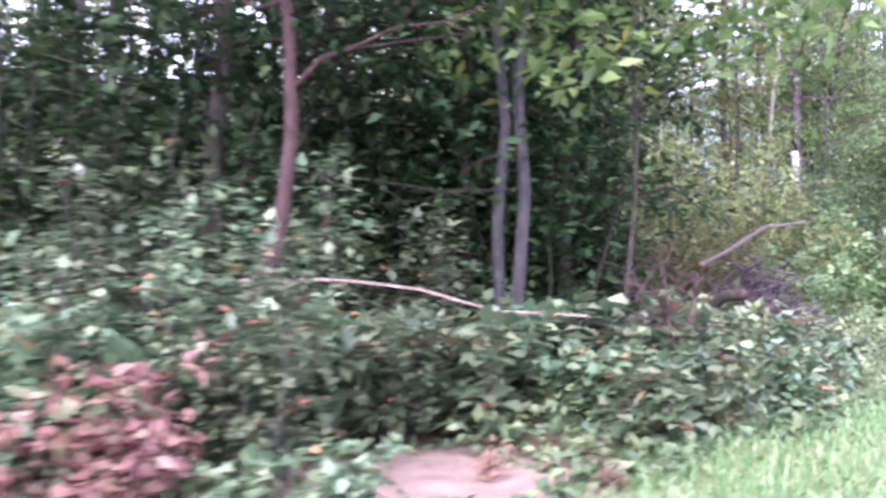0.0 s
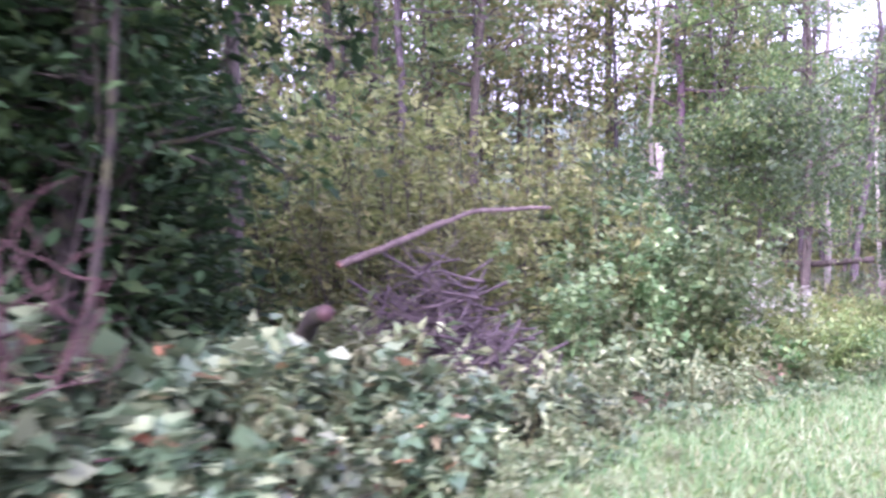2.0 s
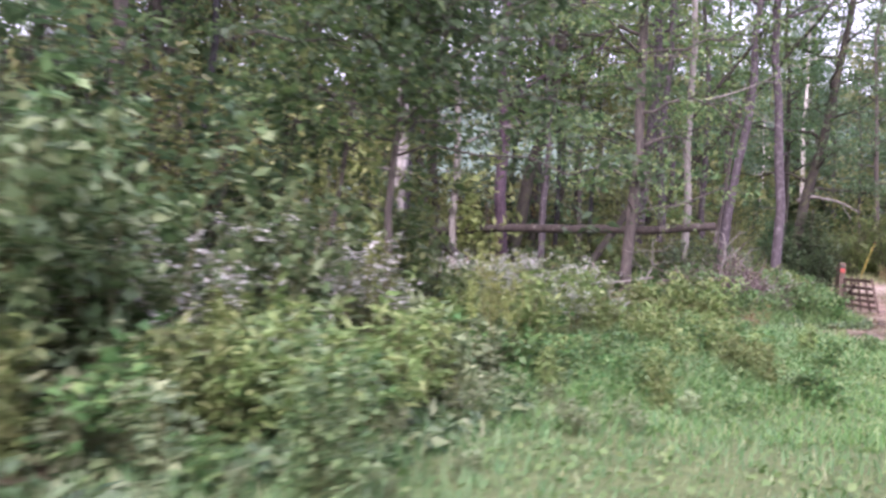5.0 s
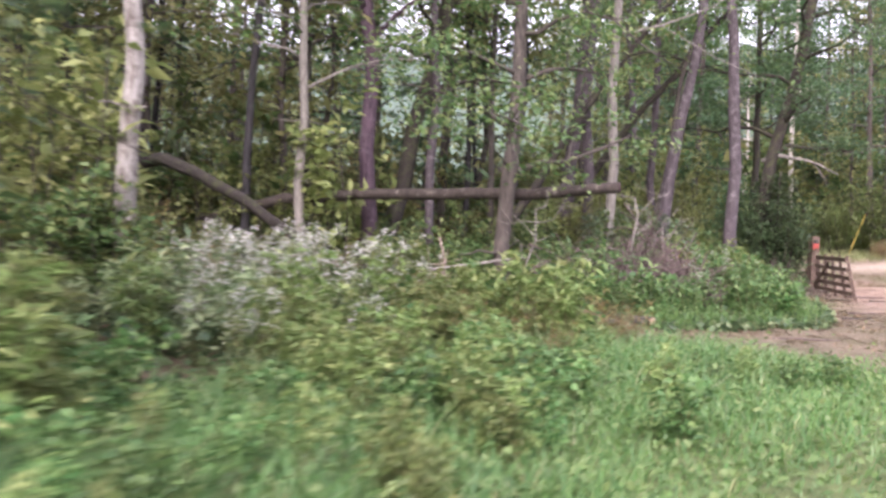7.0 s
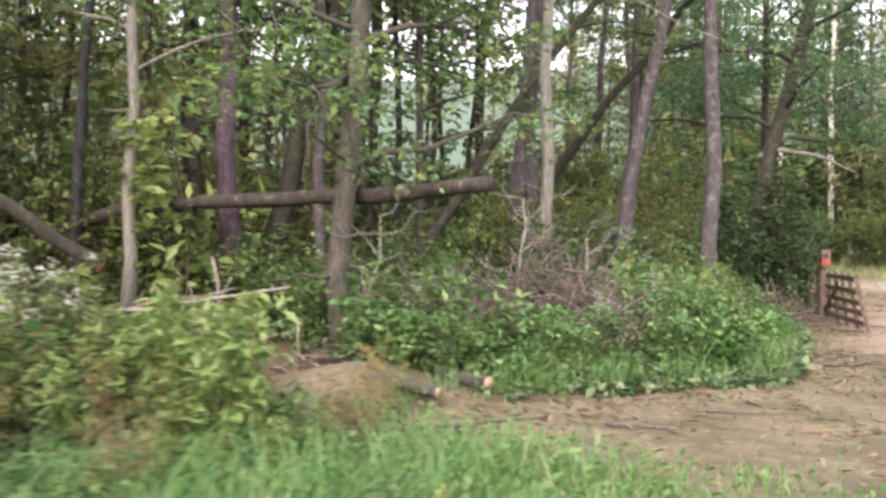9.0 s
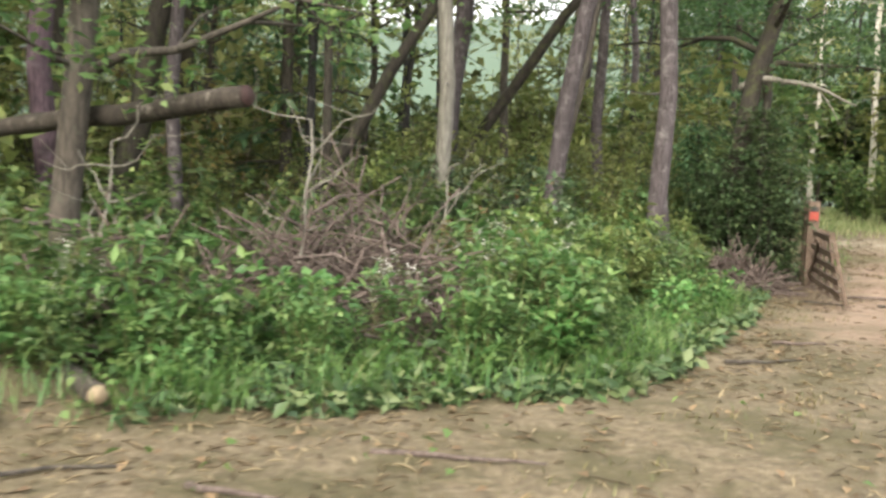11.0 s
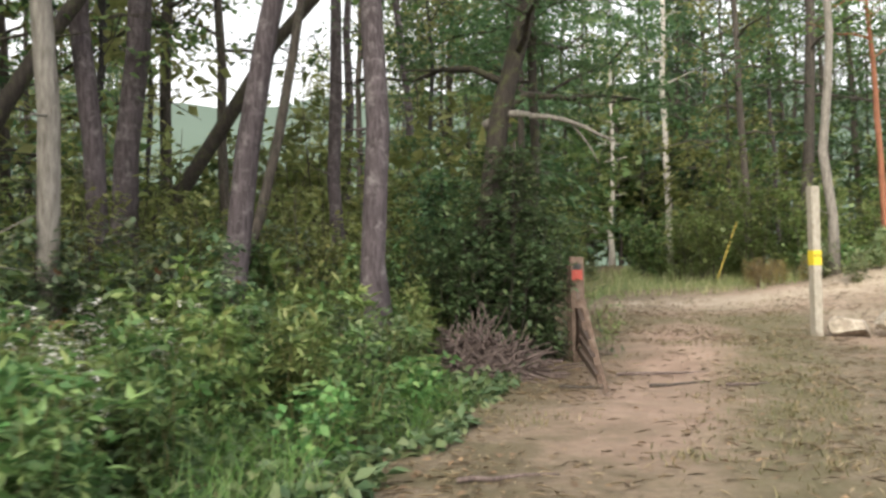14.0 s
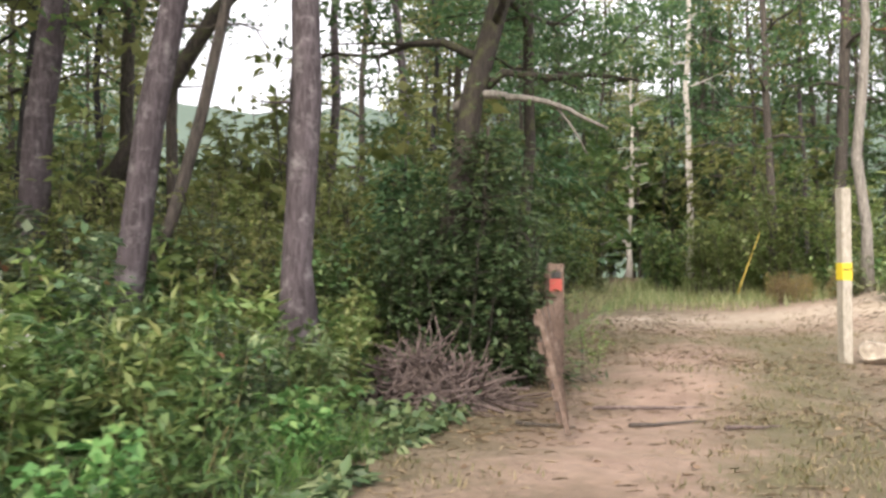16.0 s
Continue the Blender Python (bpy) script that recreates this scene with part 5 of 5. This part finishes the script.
def band(r, n, s0, s1, o0, o1):
    """Places scattered along the edge line."""
    s, o = r.uniform(s0, s1, n), r.uniform(o0, o1, n)
    i = np.clip(np.searchsorted(ECUM, s) - 1, 0, len(ESEG) - 1)
    d = ESEG[i] / ELEN[i][:, None]
    return EDGE[i] + d * (s - ECUM[i])[:, None] + np.stack([-d[:, 1], d[:, 0]], 1) * o[:, None]


def long_grass():
    r = np.random.default_rng(95)
    xy = lawn(r, 130000, 16.5, 26, -2.8, 0.6)
    e = edge_side(xy[:, 0], xy[:, 1])
    keep = (r.uniform(0, 1, len(xy)) > 1.1 * dirt_at(xy[:, 0], xy[:, 1])) & (e < 0.7)
    xy, e = xy[keep], e[keep]
    h = 0.09 + 0.13 * step(-2.6, -0.2, e) * step(16.5, 19.5, xy[:, 1]) + 0.05 * wave(xy[:, 0] * 1.9, xy[:, 1] * 1.7) + 0.04 * wave(xy[:, 0] * 5.3, xy[:, 1] * 4.7)
    me = blades_mesh("long_grass", r, np.column_stack([xy, ground_z(xy[:, 0], xy[:, 1])]), np.maximum(h, 0.05), 0.009, 1.3)
    me.materials.append(M["tall_grass"])
    tagged(new("long_grass", me), "lush long bright green grass before the weeds", "grass", kind="stuff")
    c = band(r, 90, S["heap"] + 0.5, S["gate"] - 0.4, 0.1, 2.2)
    b = np.repeat(c, 46, 0) + r.normal(size=(len(c) * 46, 2)) * 0.1
    b = b[edge_side(b[:, 0], b[:, 1]) > 0.0]
    me = blades_mesh("weed_grass", r, np.column_stack([b, ground_z(b[:, 0], b[:, 1])]), 0.32, 0.008, 1.3)
    me.materials.append(M["tall_grass"])
    tagged(new("weed_grass", me), "tall arching grass growing among the weeds", "grass", kind="stuff")
    # extra blades near the start, coloured lighter to brighten the turf there
    p = lawn(r, 110000, -3, 14.5, -4.5, 0.15)
    p = p[dirt_at(p[:, 0], p[:, 1]) < 0.4]
    me = blades_mesh("pale_grass", r, np.column_stack([p, ground_z(p[:, 0], p[:, 1])]), 0.1, 0.008, 1.2)
    me.materials.append(M["pale_grass"])
    tagged(new("pale_grass", me), "extra pale grass over the mown turf, brightness put into its colour", "grass", kind="stuff")


def clover():
    """Low broad leaves among the grass."""
    r = np.random.default_rng(93)
    xy = lawn(r, 270000, -5, 28.5, -4.5, 0.4)
    n = len(xy)
    patch = 0.5 * wave(xy[:, 0] * 1.1, xy[:, 1] * 1.4) + 0.4 * wave(xy[:, 0] * 3.3, xy[:, 1] * 2.9) + 0.7 * step(16.5, 19, xy[:, 1])
    keep = (r.uniform(0, 1, n) < 0.45 + 0.55 * patch) & (r.uniform(0, 1, n) > 0.98 * dirt_at(xy[:, 0], xy[:, 1]))
    xy = xy[keep]
    tall = 0.06 + 0.13 * step(16.5, 19.5, xy[:, 1]) * step(-3.5, -0.5, edge_side(xy[:, 0], xy[:, 1]))
    z = ground_z(xy[:, 0], xy[:, 1]) + tall * r.uniform(0.2, 1.2, len(xy))
    me = leaves_mesh("clover", r, np.column_stack([xy, z]), 0.065, 0.045, 0.6)
    me.materials.append(M["clover"])
    tagged(new("clover", me), "low broad green leaves growing through the grass", "ground plants", kind="stuff")


def verge():
    """Sunlit grass beyond the dirt, and sparse tufts on it."""
    r = np.random.default_rng(94)
    a = np.column_stack([r.uniform(16.5, 34, 9000), r.uniform(46.5, 54, 9000)])
    c = np.column_stack([r.uniform(13, 26, 150), r.uniform(26, 46, 150)])
    c = c[edge_side(c[:, 0], c[:, 1]) < -0.1]
    many = np.column_stack([r.uniform(17, 26, 700), r.uniform(31, 46, 700)])
    many = many[r.uniform(0, 1, 700) < strip_at(many[:, 0], many[:, 1])]
    c = np.concatenate([c, many])
    b = np.repeat(c, 40, 0) + r.normal(size=(len(c) * 40, 2)) * np.repeat(r.uniform(0.06, 0.3, (len(c), 1)), 40, 0)
    me = blades_mesh("verge_grass", r, np.column_stack([a, ground_z(a[:, 0], a[:, 1])]), 0.3, 0.016, 0.8)
    me.materials.append(M["verge"])
    tagged(new("verge_grass", me), "pale sunlit grass on the far verge", "grass", kind="stuff")
    me = blades_mesh("grass_tufts", r, np.column_stack([b, ground_z(b[:, 0], b[:, 1])]), 0.05, 0.01, 1.1)
    me.materials.append(M["dry_grass"])
    tagged(new("grass_tufts", me), "sparse low dry tufts of grass on bare dirt", "grass", kind="stuff")


def dry_litter():
    """Cut dry stalks and dead leaves strewn over the dirt."""
    r = np.random.default_rng(90)
    n = 60000
    xy = np.column_stack([r.uniform(9, 27, n), r.uniform(24.5, 46, n)])
    e = edge_side(xy[:, 0], xy[:, 1])
    patch = wave(xy[:, 0] * 0.9 + 2, xy[:, 1] * 0.7) + 0.6 * wave(xy[:, 0] * 2.9, xy[:, 1] * 2.3)
    keep = (e < 0.2) & (r.uniform(0, 1, n) < np.clip(0.28 + 0.42 * patch + 0.5 * step(-1.6, 0, e), 0.03, 1))
    xy = xy[keep]
    z = ground_z(xy[:, 0], xy[:, 1]) + r.uniform(0.004, 0.03, len(xy))
    me = leaves_mesh("straw", r, np.column_stack([xy, z]), 0.13, 0.016, 0.93, droop=0.0)
    me.materials.append(M["straw"])
    tagged(new("straw", me), "dry cut stalks strewn over the dirt", "straw", kind="stuff")
    k = len(xy) // 5
    me = leaves_mesh("dead_leaves", r, np.column_stack([xy[:k] + r.normal(size=(k, 2)) * 0.3, z[:k] + 0.006]), 0.07, 0.05, 0.85, droop=0.0)
    me.materials.append(M["litter"])
    tagged(new("dead_leaves", me), "brown fallen leaves scattered over the ground", "leaves", kind="stuff")


undergrowth()
grass()
long_grass()
clover()
verge()
dry_litter()


# ---- logs, branches and piles ----
def log_thing(label, pts, r0, r1, bark="bark", cut="cut", name="fallen_log", sides=12, seed=1, n=9, wob=0.015):
    top = thing(name, label, "log", (pts[0][0], pts[0][1], pts[0][2]))
    r = np.random.default_rng(seed)
    a = np.asarray(pts, float) - np.asarray(pts[0], float)
    line = np.concatenate([curve(r, p, q, n, wob)[(0 if k == 0 else 1):] for k, (p, q) in enumerate(zip(a[:-1], a[1:]))])
    rad = np.linspace(r0, r1, len(line))
    tb = Tubes()
    tb.add(line, rad, sides, 0.05, r)
    part("log", tb.mesh("log"), bark, top)
    for end, rr, k in ((line[0], r0, 1), (line[-1], r1, -2)):
        nxt = line[k]
        d = unit(end - nxt)
        cb = Tubes()
        cb.add(np.stack([end, end + d * 0.012]), [rr * 0.95, rr * 0.9], sides)
        part("cut_end", cb.mesh("cut_end"), cut, top, "sawn end of the log")
    return top


log_thing("long fallen trunk lying across the woods against standing trees", [(11.51, 28.9, 1.92), (9.92, 29.42, 1.8), (7.1, 31.6, 1.8), (5.6, 32.0, 1.72), (3.6, 33.0, 1.3)], 0.085, 0.11, "bark_log", "cut_dark", seed=3)
log_thing("dark fallen trunk slanting down into brambles", [(1.9, 29.0, 1.5), (3.63, 29.4, 2.1), (4.2, 29.5, 2.22), (4.8, 29.5, 2.0), (5.55, 29.5, 1.62), (6.6, 29.7, 0.9)], 0.12, 0.09, "bark_dark", seed=4)
log_thing("crooked bare limb lying on the brush pile", [(1.25, 10.9, 1.3), (1.55, 11.1, 1.44), (2.2, 11.9, 1.8), (2.85, 12.5, 1.88)], 0.034, 0.018, "twig_grey", seed=5, name="fallen_limb", sides=8)
log_thing("short sawn log with a red-brown cut end", [(1.52, 9.45, 0.98), (1.36, 9.75, 0.94), (0.9, 10.6, 0.45)], 0.055, 0.065, "bark_dark", "cut_dark", seed=6)
log_thing("sawn log lying at the weeds' edge", [(11.75, 26.75, 0.16), (10.9, 27.5, 0.14)], 0.055, 0.06, "bark", "cut_pale", seed=7)
log_thing("short pale sawn log on bare dirt", [(11.4, 26.35, 0.13), (10.75, 26.6, 0.2)], 0.045, 0.05, "bark", "cut_pale", seed=8)
log_thing("thin bare pole lying in the weeds", [(8.4, 26.6, 0.62), (10.0, 26.9, 0.85)], 0.022, 0.014, "bark_pale", seed=9, name="fallen_pole", sides=6)
log_thing("thin arching bare branch over the vines", [(-2.75, 6.2, 1.14), (-2.2, 6.6, 1.16), (-1.4, 6.85, 1.08), (-0.75, 7.0, 0.9), (-0.05, 6.95, 0.86)], 0.016, 0.007, "twig", seed=10, name="bare_branch", sides=6)
log_thing("leaning yellow pole in front of saplings", [(22.1, 49.3, 0.9), (22.66, 49.4, 2.36)], 0.018, 0.014, "pole", "pole", seed=11, name="yellow_pole", sides=8, wob=0.0)


def brush_pile(label, x, y, seed, n, size, height, mat, length=(0.5, 1.1), thick=1.0):
    top = thing("brush_pile", label, "brush pile", (x, y, float(ground_z(x, y))))
    r = np.random.default_rng(seed)
    tb = Tubes()
    for k in range(n):
        f = r.uniform() ** 0.7
        az = r.uniform(0, 6.28)
        c = np.array([math.cos(az) * size * f, math.sin(az) * size * f * 0.75, max(0.02, height * (1 - f) * r.uniform(0.3, 1.05))])
        w = unit(np.array([r.normal(), r.normal(), r.normal() * 0.75]))
        ln = r.uniform(*length)
        a, b = c - w * ln / 2, c + w * ln / 2
        a[2], b[2] = max(a[2], 0.01), max(b[2], 0.01)
        if k < 48:
            own = Tubes()
            own.add(curve(r, a, b, 5, 0.08), np.linspace(r.uniform(0.009, 0.018) * thick, 0.005 * thick, 5), 5)
            part("stick", own.mesh("stick"), mat, top)
        else:
            tb.add(curve(r, a, b, 5, 0.08), np.linspace(r.uniform(0.006, 0.016), 0.004, 5), 4, cap=False)
    tagged(part("brushwood", tb.mesh("brushwood"), mat, top), kind="stuff")


brush_pile("heap of dry purple-brown brush among vines", 1.92, 11.3, 71, 900, 1.15, 1.4, "twig_dark", (0.4, 1.0), 0.9)
brush_pile("heap of dry grey sticks at the foot of a dark evergreen", 15.75, 36.05, 72, 420, 0.8, 0.5, "twig_grey", (0.4, 1.0), 0.8)
brush_pile("thin tangle of dead grey branches in the weeds", 12.0, 29.7, 73, 620, 1.6, 1.35, "twig_grey", (0.6, 1.5), 0.7)
brush_pile("tangle of grey dead stems behind sawn logs", 10.8, 28.3, 76, 220, 1.0, 1.0, "twig_grey", (0.5, 1.1), 0.7)
brush_pile("tangle of dead branches behind the weeds", 8.6, 27.6, 74, 90, 1.6, 0.7, "twig", (0.6, 1.4))
brush_pile("dead red-brown stems bending out of the vines", 0.55, 7.9, 75, 70, 0.5, 1.5, "vine_bark", (0.4, 0.9), 0.45)


def dead_branch(label, x, y, z, seed, reach, mat="bark_pale"):
    """A forked bare branch standing out of the weeds."""
    top = thing("dead_branch", label, "branch", (x, y, z))
    r = np.random.default_rng(seed)
    tb = Tubes()
    main = curve(r, (0, 0, -z), (0.15 * reach, 0.1, 0.5 * reach), 7, 0.08)
    tb.add(main, np.linspace(0.016, 0.009, 7), 6)
    part("stem", tb.mesh("stem"), mat, top)
    for k in range(7):
        p = main[3 + k % 4]
        az = r.uniform(-0.6, 3.6)
        q = p + np.array([math.cos(az), 0.3 * math.sin(az), r.uniform(0.1, 0.9)]) * reach * r.uniform(0.5, 0.9)
        c = curve(r, p, q, 6, 0.16)
        tb = Tubes()
        tb.add(c, np.linspace(0.009, 0.003, 6), 5)
        twig = part("twig", tb.mesh("twig"), mat, top)
        tb = Tubes()
        tb.add(curve(r, c[3], c[3] + r.normal(size=3) * 0.25 * reach, 4, 0.1), np.linspace(0.005, 0.002, 4), 4)
        part("twig_tip", tb.mesh("twig_tip"), mat, twig)


dead_branch("pale forked dead branch standing out of brambles", 11.6, 29.3, 1.25, 81, 1.0)
dead_branch("pale dead branch arching beside a trunk", 10.2, 29.0, 1.15, 82, 0.9)
dead_branch("reddish bare stems arching out of the vines", 0.55, 7.57, 0.95, 85, 0.7, "vine_bark")
dead_branch("bent bare stem beside a dark tree", 0.75, 7.8, 0.9, 86, 0.6, "vine_bark")
dead_branch("thin grey dead branch over the brambles", 12.4, 31.2, 1.0, 83, 0.8)


def sticks_on_dirt():
    r = np.random.default_rng(84)
    for k, (x, y, ln, az) in enumerate(((17.9, 35.9, 1.3, 0.15), (17.8, 35.2, 0.7, 0.35), (18.4, 34.9, 0.5, 0.3), (11.9, 25.9, 0.9, 0.6), (12.9, 26.0, 0.5, -0.1), (15.4, 30.0, 0.7, 0.5),
                                       (15.9, 31.1, 0.6, 0.2), (16.8, 35.0, 0.5, -0.3), (13.6, 26.8, 0.8, 0.1), (19.6, 34.2, 0.3, 0.4))):
        top = thing("stick", "dry stick lying on bare dirt", "stick", (x, y, float(ground_z(x, y)) + 0.012), 0, "sticks on the dirt")
        tb = Tubes()
        w = np.array([math.cos(az), math.sin(az), 0]) * ln / 2
        line = curve(r, -w, w, 7, 0.05)
        line[:, 2] = 0.004 + 0.012 * r.uniform(0, 1, 7)
        tb.add(line, np.linspace(0.018, 0.006, 7), 6)
        part("wood", tb.mesh("wood"), "bark" if k % 2 else "twig_grey", top)


sticks_on_dirt()


# ---- gate, posts and stones ----
def box_bm(sx, sy, sz, at=(0, 0, 0), bevel=0.008, rng_=None):
    bm = bmesh.new()
    bmesh.ops.create_cube(bm, size=1)
    bmesh.ops.scale(bm, vec=(sx, sy, sz), verts=bm.verts)
    if bevel:
        bmesh.ops.bevel(bm, geom=bm.edges[:], offset=bevel, segments=2, affect="EDGES", profile=0.6)
    if rng_ is not None:
        for v in bm.verts:
            v.co += Vector(rng_.normal(size=3) * 0.003)
    bmesh.ops.translate(bm, vec=at, verts=bm.verts)
    return bm


def gate():
    r = np.random.default_rng(91)
    hx, hy, tx, ty = 17.02, 37.2, 16.89, 34.3
    gz = float(ground_z(hx, hy))
    post = thing("gate_post", "square weathered wooden gate post with a red tag", "post", (hx, hy + 0.12, gz))
    part("post", box_bm(0.17, 0.17, 1.36, (0, 0, 0.64), 0.012, r), "gate", post)
    part("tag", box_bm(0.13, 0.008, 0.13, (0, -0.092, 1.09), 0.002), "tag_red", post, "red plastic tag")
    part("tag_patch", box_bm(0.1, 0.006, 0.07, (0, -0.0905, 1.195), 0.001), "tag_black", post, "black patch on the tag")
    part("back_post", box_bm(0.1, 0.1, 1.3, (-0.06, 0.14, 0.62), 0.01, r), "gate", post, "grey second post")
    length = math.hypot(tx - hx, ty - hy)
    turn = math.degrees(math.atan2(ty - hy, tx - hx))
    g = thing("wooden_gate", "open weathered brown wooden field gate with five rails", "gate", (hx, hy, gz), turn)

    def sagged(bm):
        """The free end leans over at its top."""
        bmesh.ops.subdivide_edges(bm, edges=[e for e in bm.edges if e.calc_length() > 0.5], cuts=3)
        for v in bm.verts:
            v.co.y -= 0.2 * v.co.x / length * v.co.z / 0.85
        return bm

    for k, z in enumerate((0.14, 0.3, 0.46, 0.64, 0.84)):
        part("rail", sagged(box_bm(length - 0.1, 0.035, 0.085, (length / 2 + 0.04, r.normal() * 0.004, z), 0.006, r)), "gate", g)
    for k, f in enumerate((0.05, 0.28, 0.52, 0.76, 0.985)):
        part("upright", sagged(box_bm(0.085, 0.04, 0.9, (f * length, 0.04, 0.47), 0.006, r)), "gate", g)
    b = box_bm(math.hypot(length * 0.5, 0.6), 0.03, 0.08, (0, 0, 0), 0.006, r)
    bmesh.ops.rotate(b, cent=(0, 0, 0), matrix=Matrix.Rotation(math.atan2(-0.6, length * 0.5), 3, "Y"), verts=b.verts)
    bmesh.ops.translate(b, vec=(length * 0.28, -0.04, 0.48), verts=b.verts)
    part("brace", sagged(b), "gate", g)


gate()


def marker_post():
    x, y = 20.93, 39.7
    top = thing("marker_post", "whitewashed square wooden post with a yellow lettered band", "post", (x, y, float(ground_z(x, y))), 15)
    r = np.random.default_rng(92)
    bm = box_bm(0.135, 0.135, 2.34, (0, 0, 1.12), 0.012, r)
    part("post", bm, "post_white", top)
    part("band", box_bm(0.145, 0.145, 0.23, (0, 0, 1.19), 0.01), "band", top, "bright yellow band")
    cu = bpy.data.curves.new("lettering", "FONT")
    cu.body, cu.size, cu.extrude, cu.align_x = "POST", 0.056, 0.002, "CENTER"
    tmp = new("lettering_source", cu)
    me = bpy.data.meshes.new_from_object(tmp.evaluated_get(bpy.context.evaluated_depsgraph_get()))
    bpy.data.objects.remove(tmp)
    me.transform(Matrix.Translation((0, -0.0745, 1.2)) @ Matrix.Rotation(radians(90), 4, "X"))
    part("lettering", me, "tag_black", top, "black letters")


marker_post()


def stone(label, x, y, seed, size, flat=0.7, group=""):
    r = np.random.default_rng(seed)
    bm = bmesh.new()
    bmesh.ops.create_icosphere(bm, subdivisions=3, radius=1)
    dirs = [unit(r.normal(size=3)) for k in range(14)]
    cut = [r.uniform(0.45, 0.8) for k in range(14)]
    for v in bm.verts:
        p = np.array(v.co)
        for d, c in zip(dirs, cut):
            over = p @ d - c
            if over > 0:
                p = p - d * over * 0.96
        p = p * (1 + 0.05 * noise.noise(Vector(p * 3 + seed)))
        v.co = Vector((p[0] * size, p[1] * size * 0.8, p[2] * size * flat))
    me = bpy.data.meshes.new("stone")
    bm.to_mesh(me)
    bm.free()
    me.materials.append(M["stone"])
    ob = new("stone", me)
    ob.matrix_basis = placed((x, y, float(ground_z(x, y)) + size * flat * 0.5), r.uniform(0, 360))
    tagged(ob, label, "stone", group)


for k, (x, y, s) in enumerate(((21.4, 39.55, 0.36), (22.05, 39.4, 0.48), (22.75, 39.25, 0.4), (23.35, 39.2, 0.52), (24.05, 39.25, 0.44), (24.75, 39.1, 0.5), (22.5, 39.95, 0.4))):
    stone("pale rough boulder in a row beside the track", x, y, 200 + k, s, 0.72, "row of boulders")
stone("flat pale stone half hidden in grass", 15.15, 33.2, 210, 0.3, 0.4)
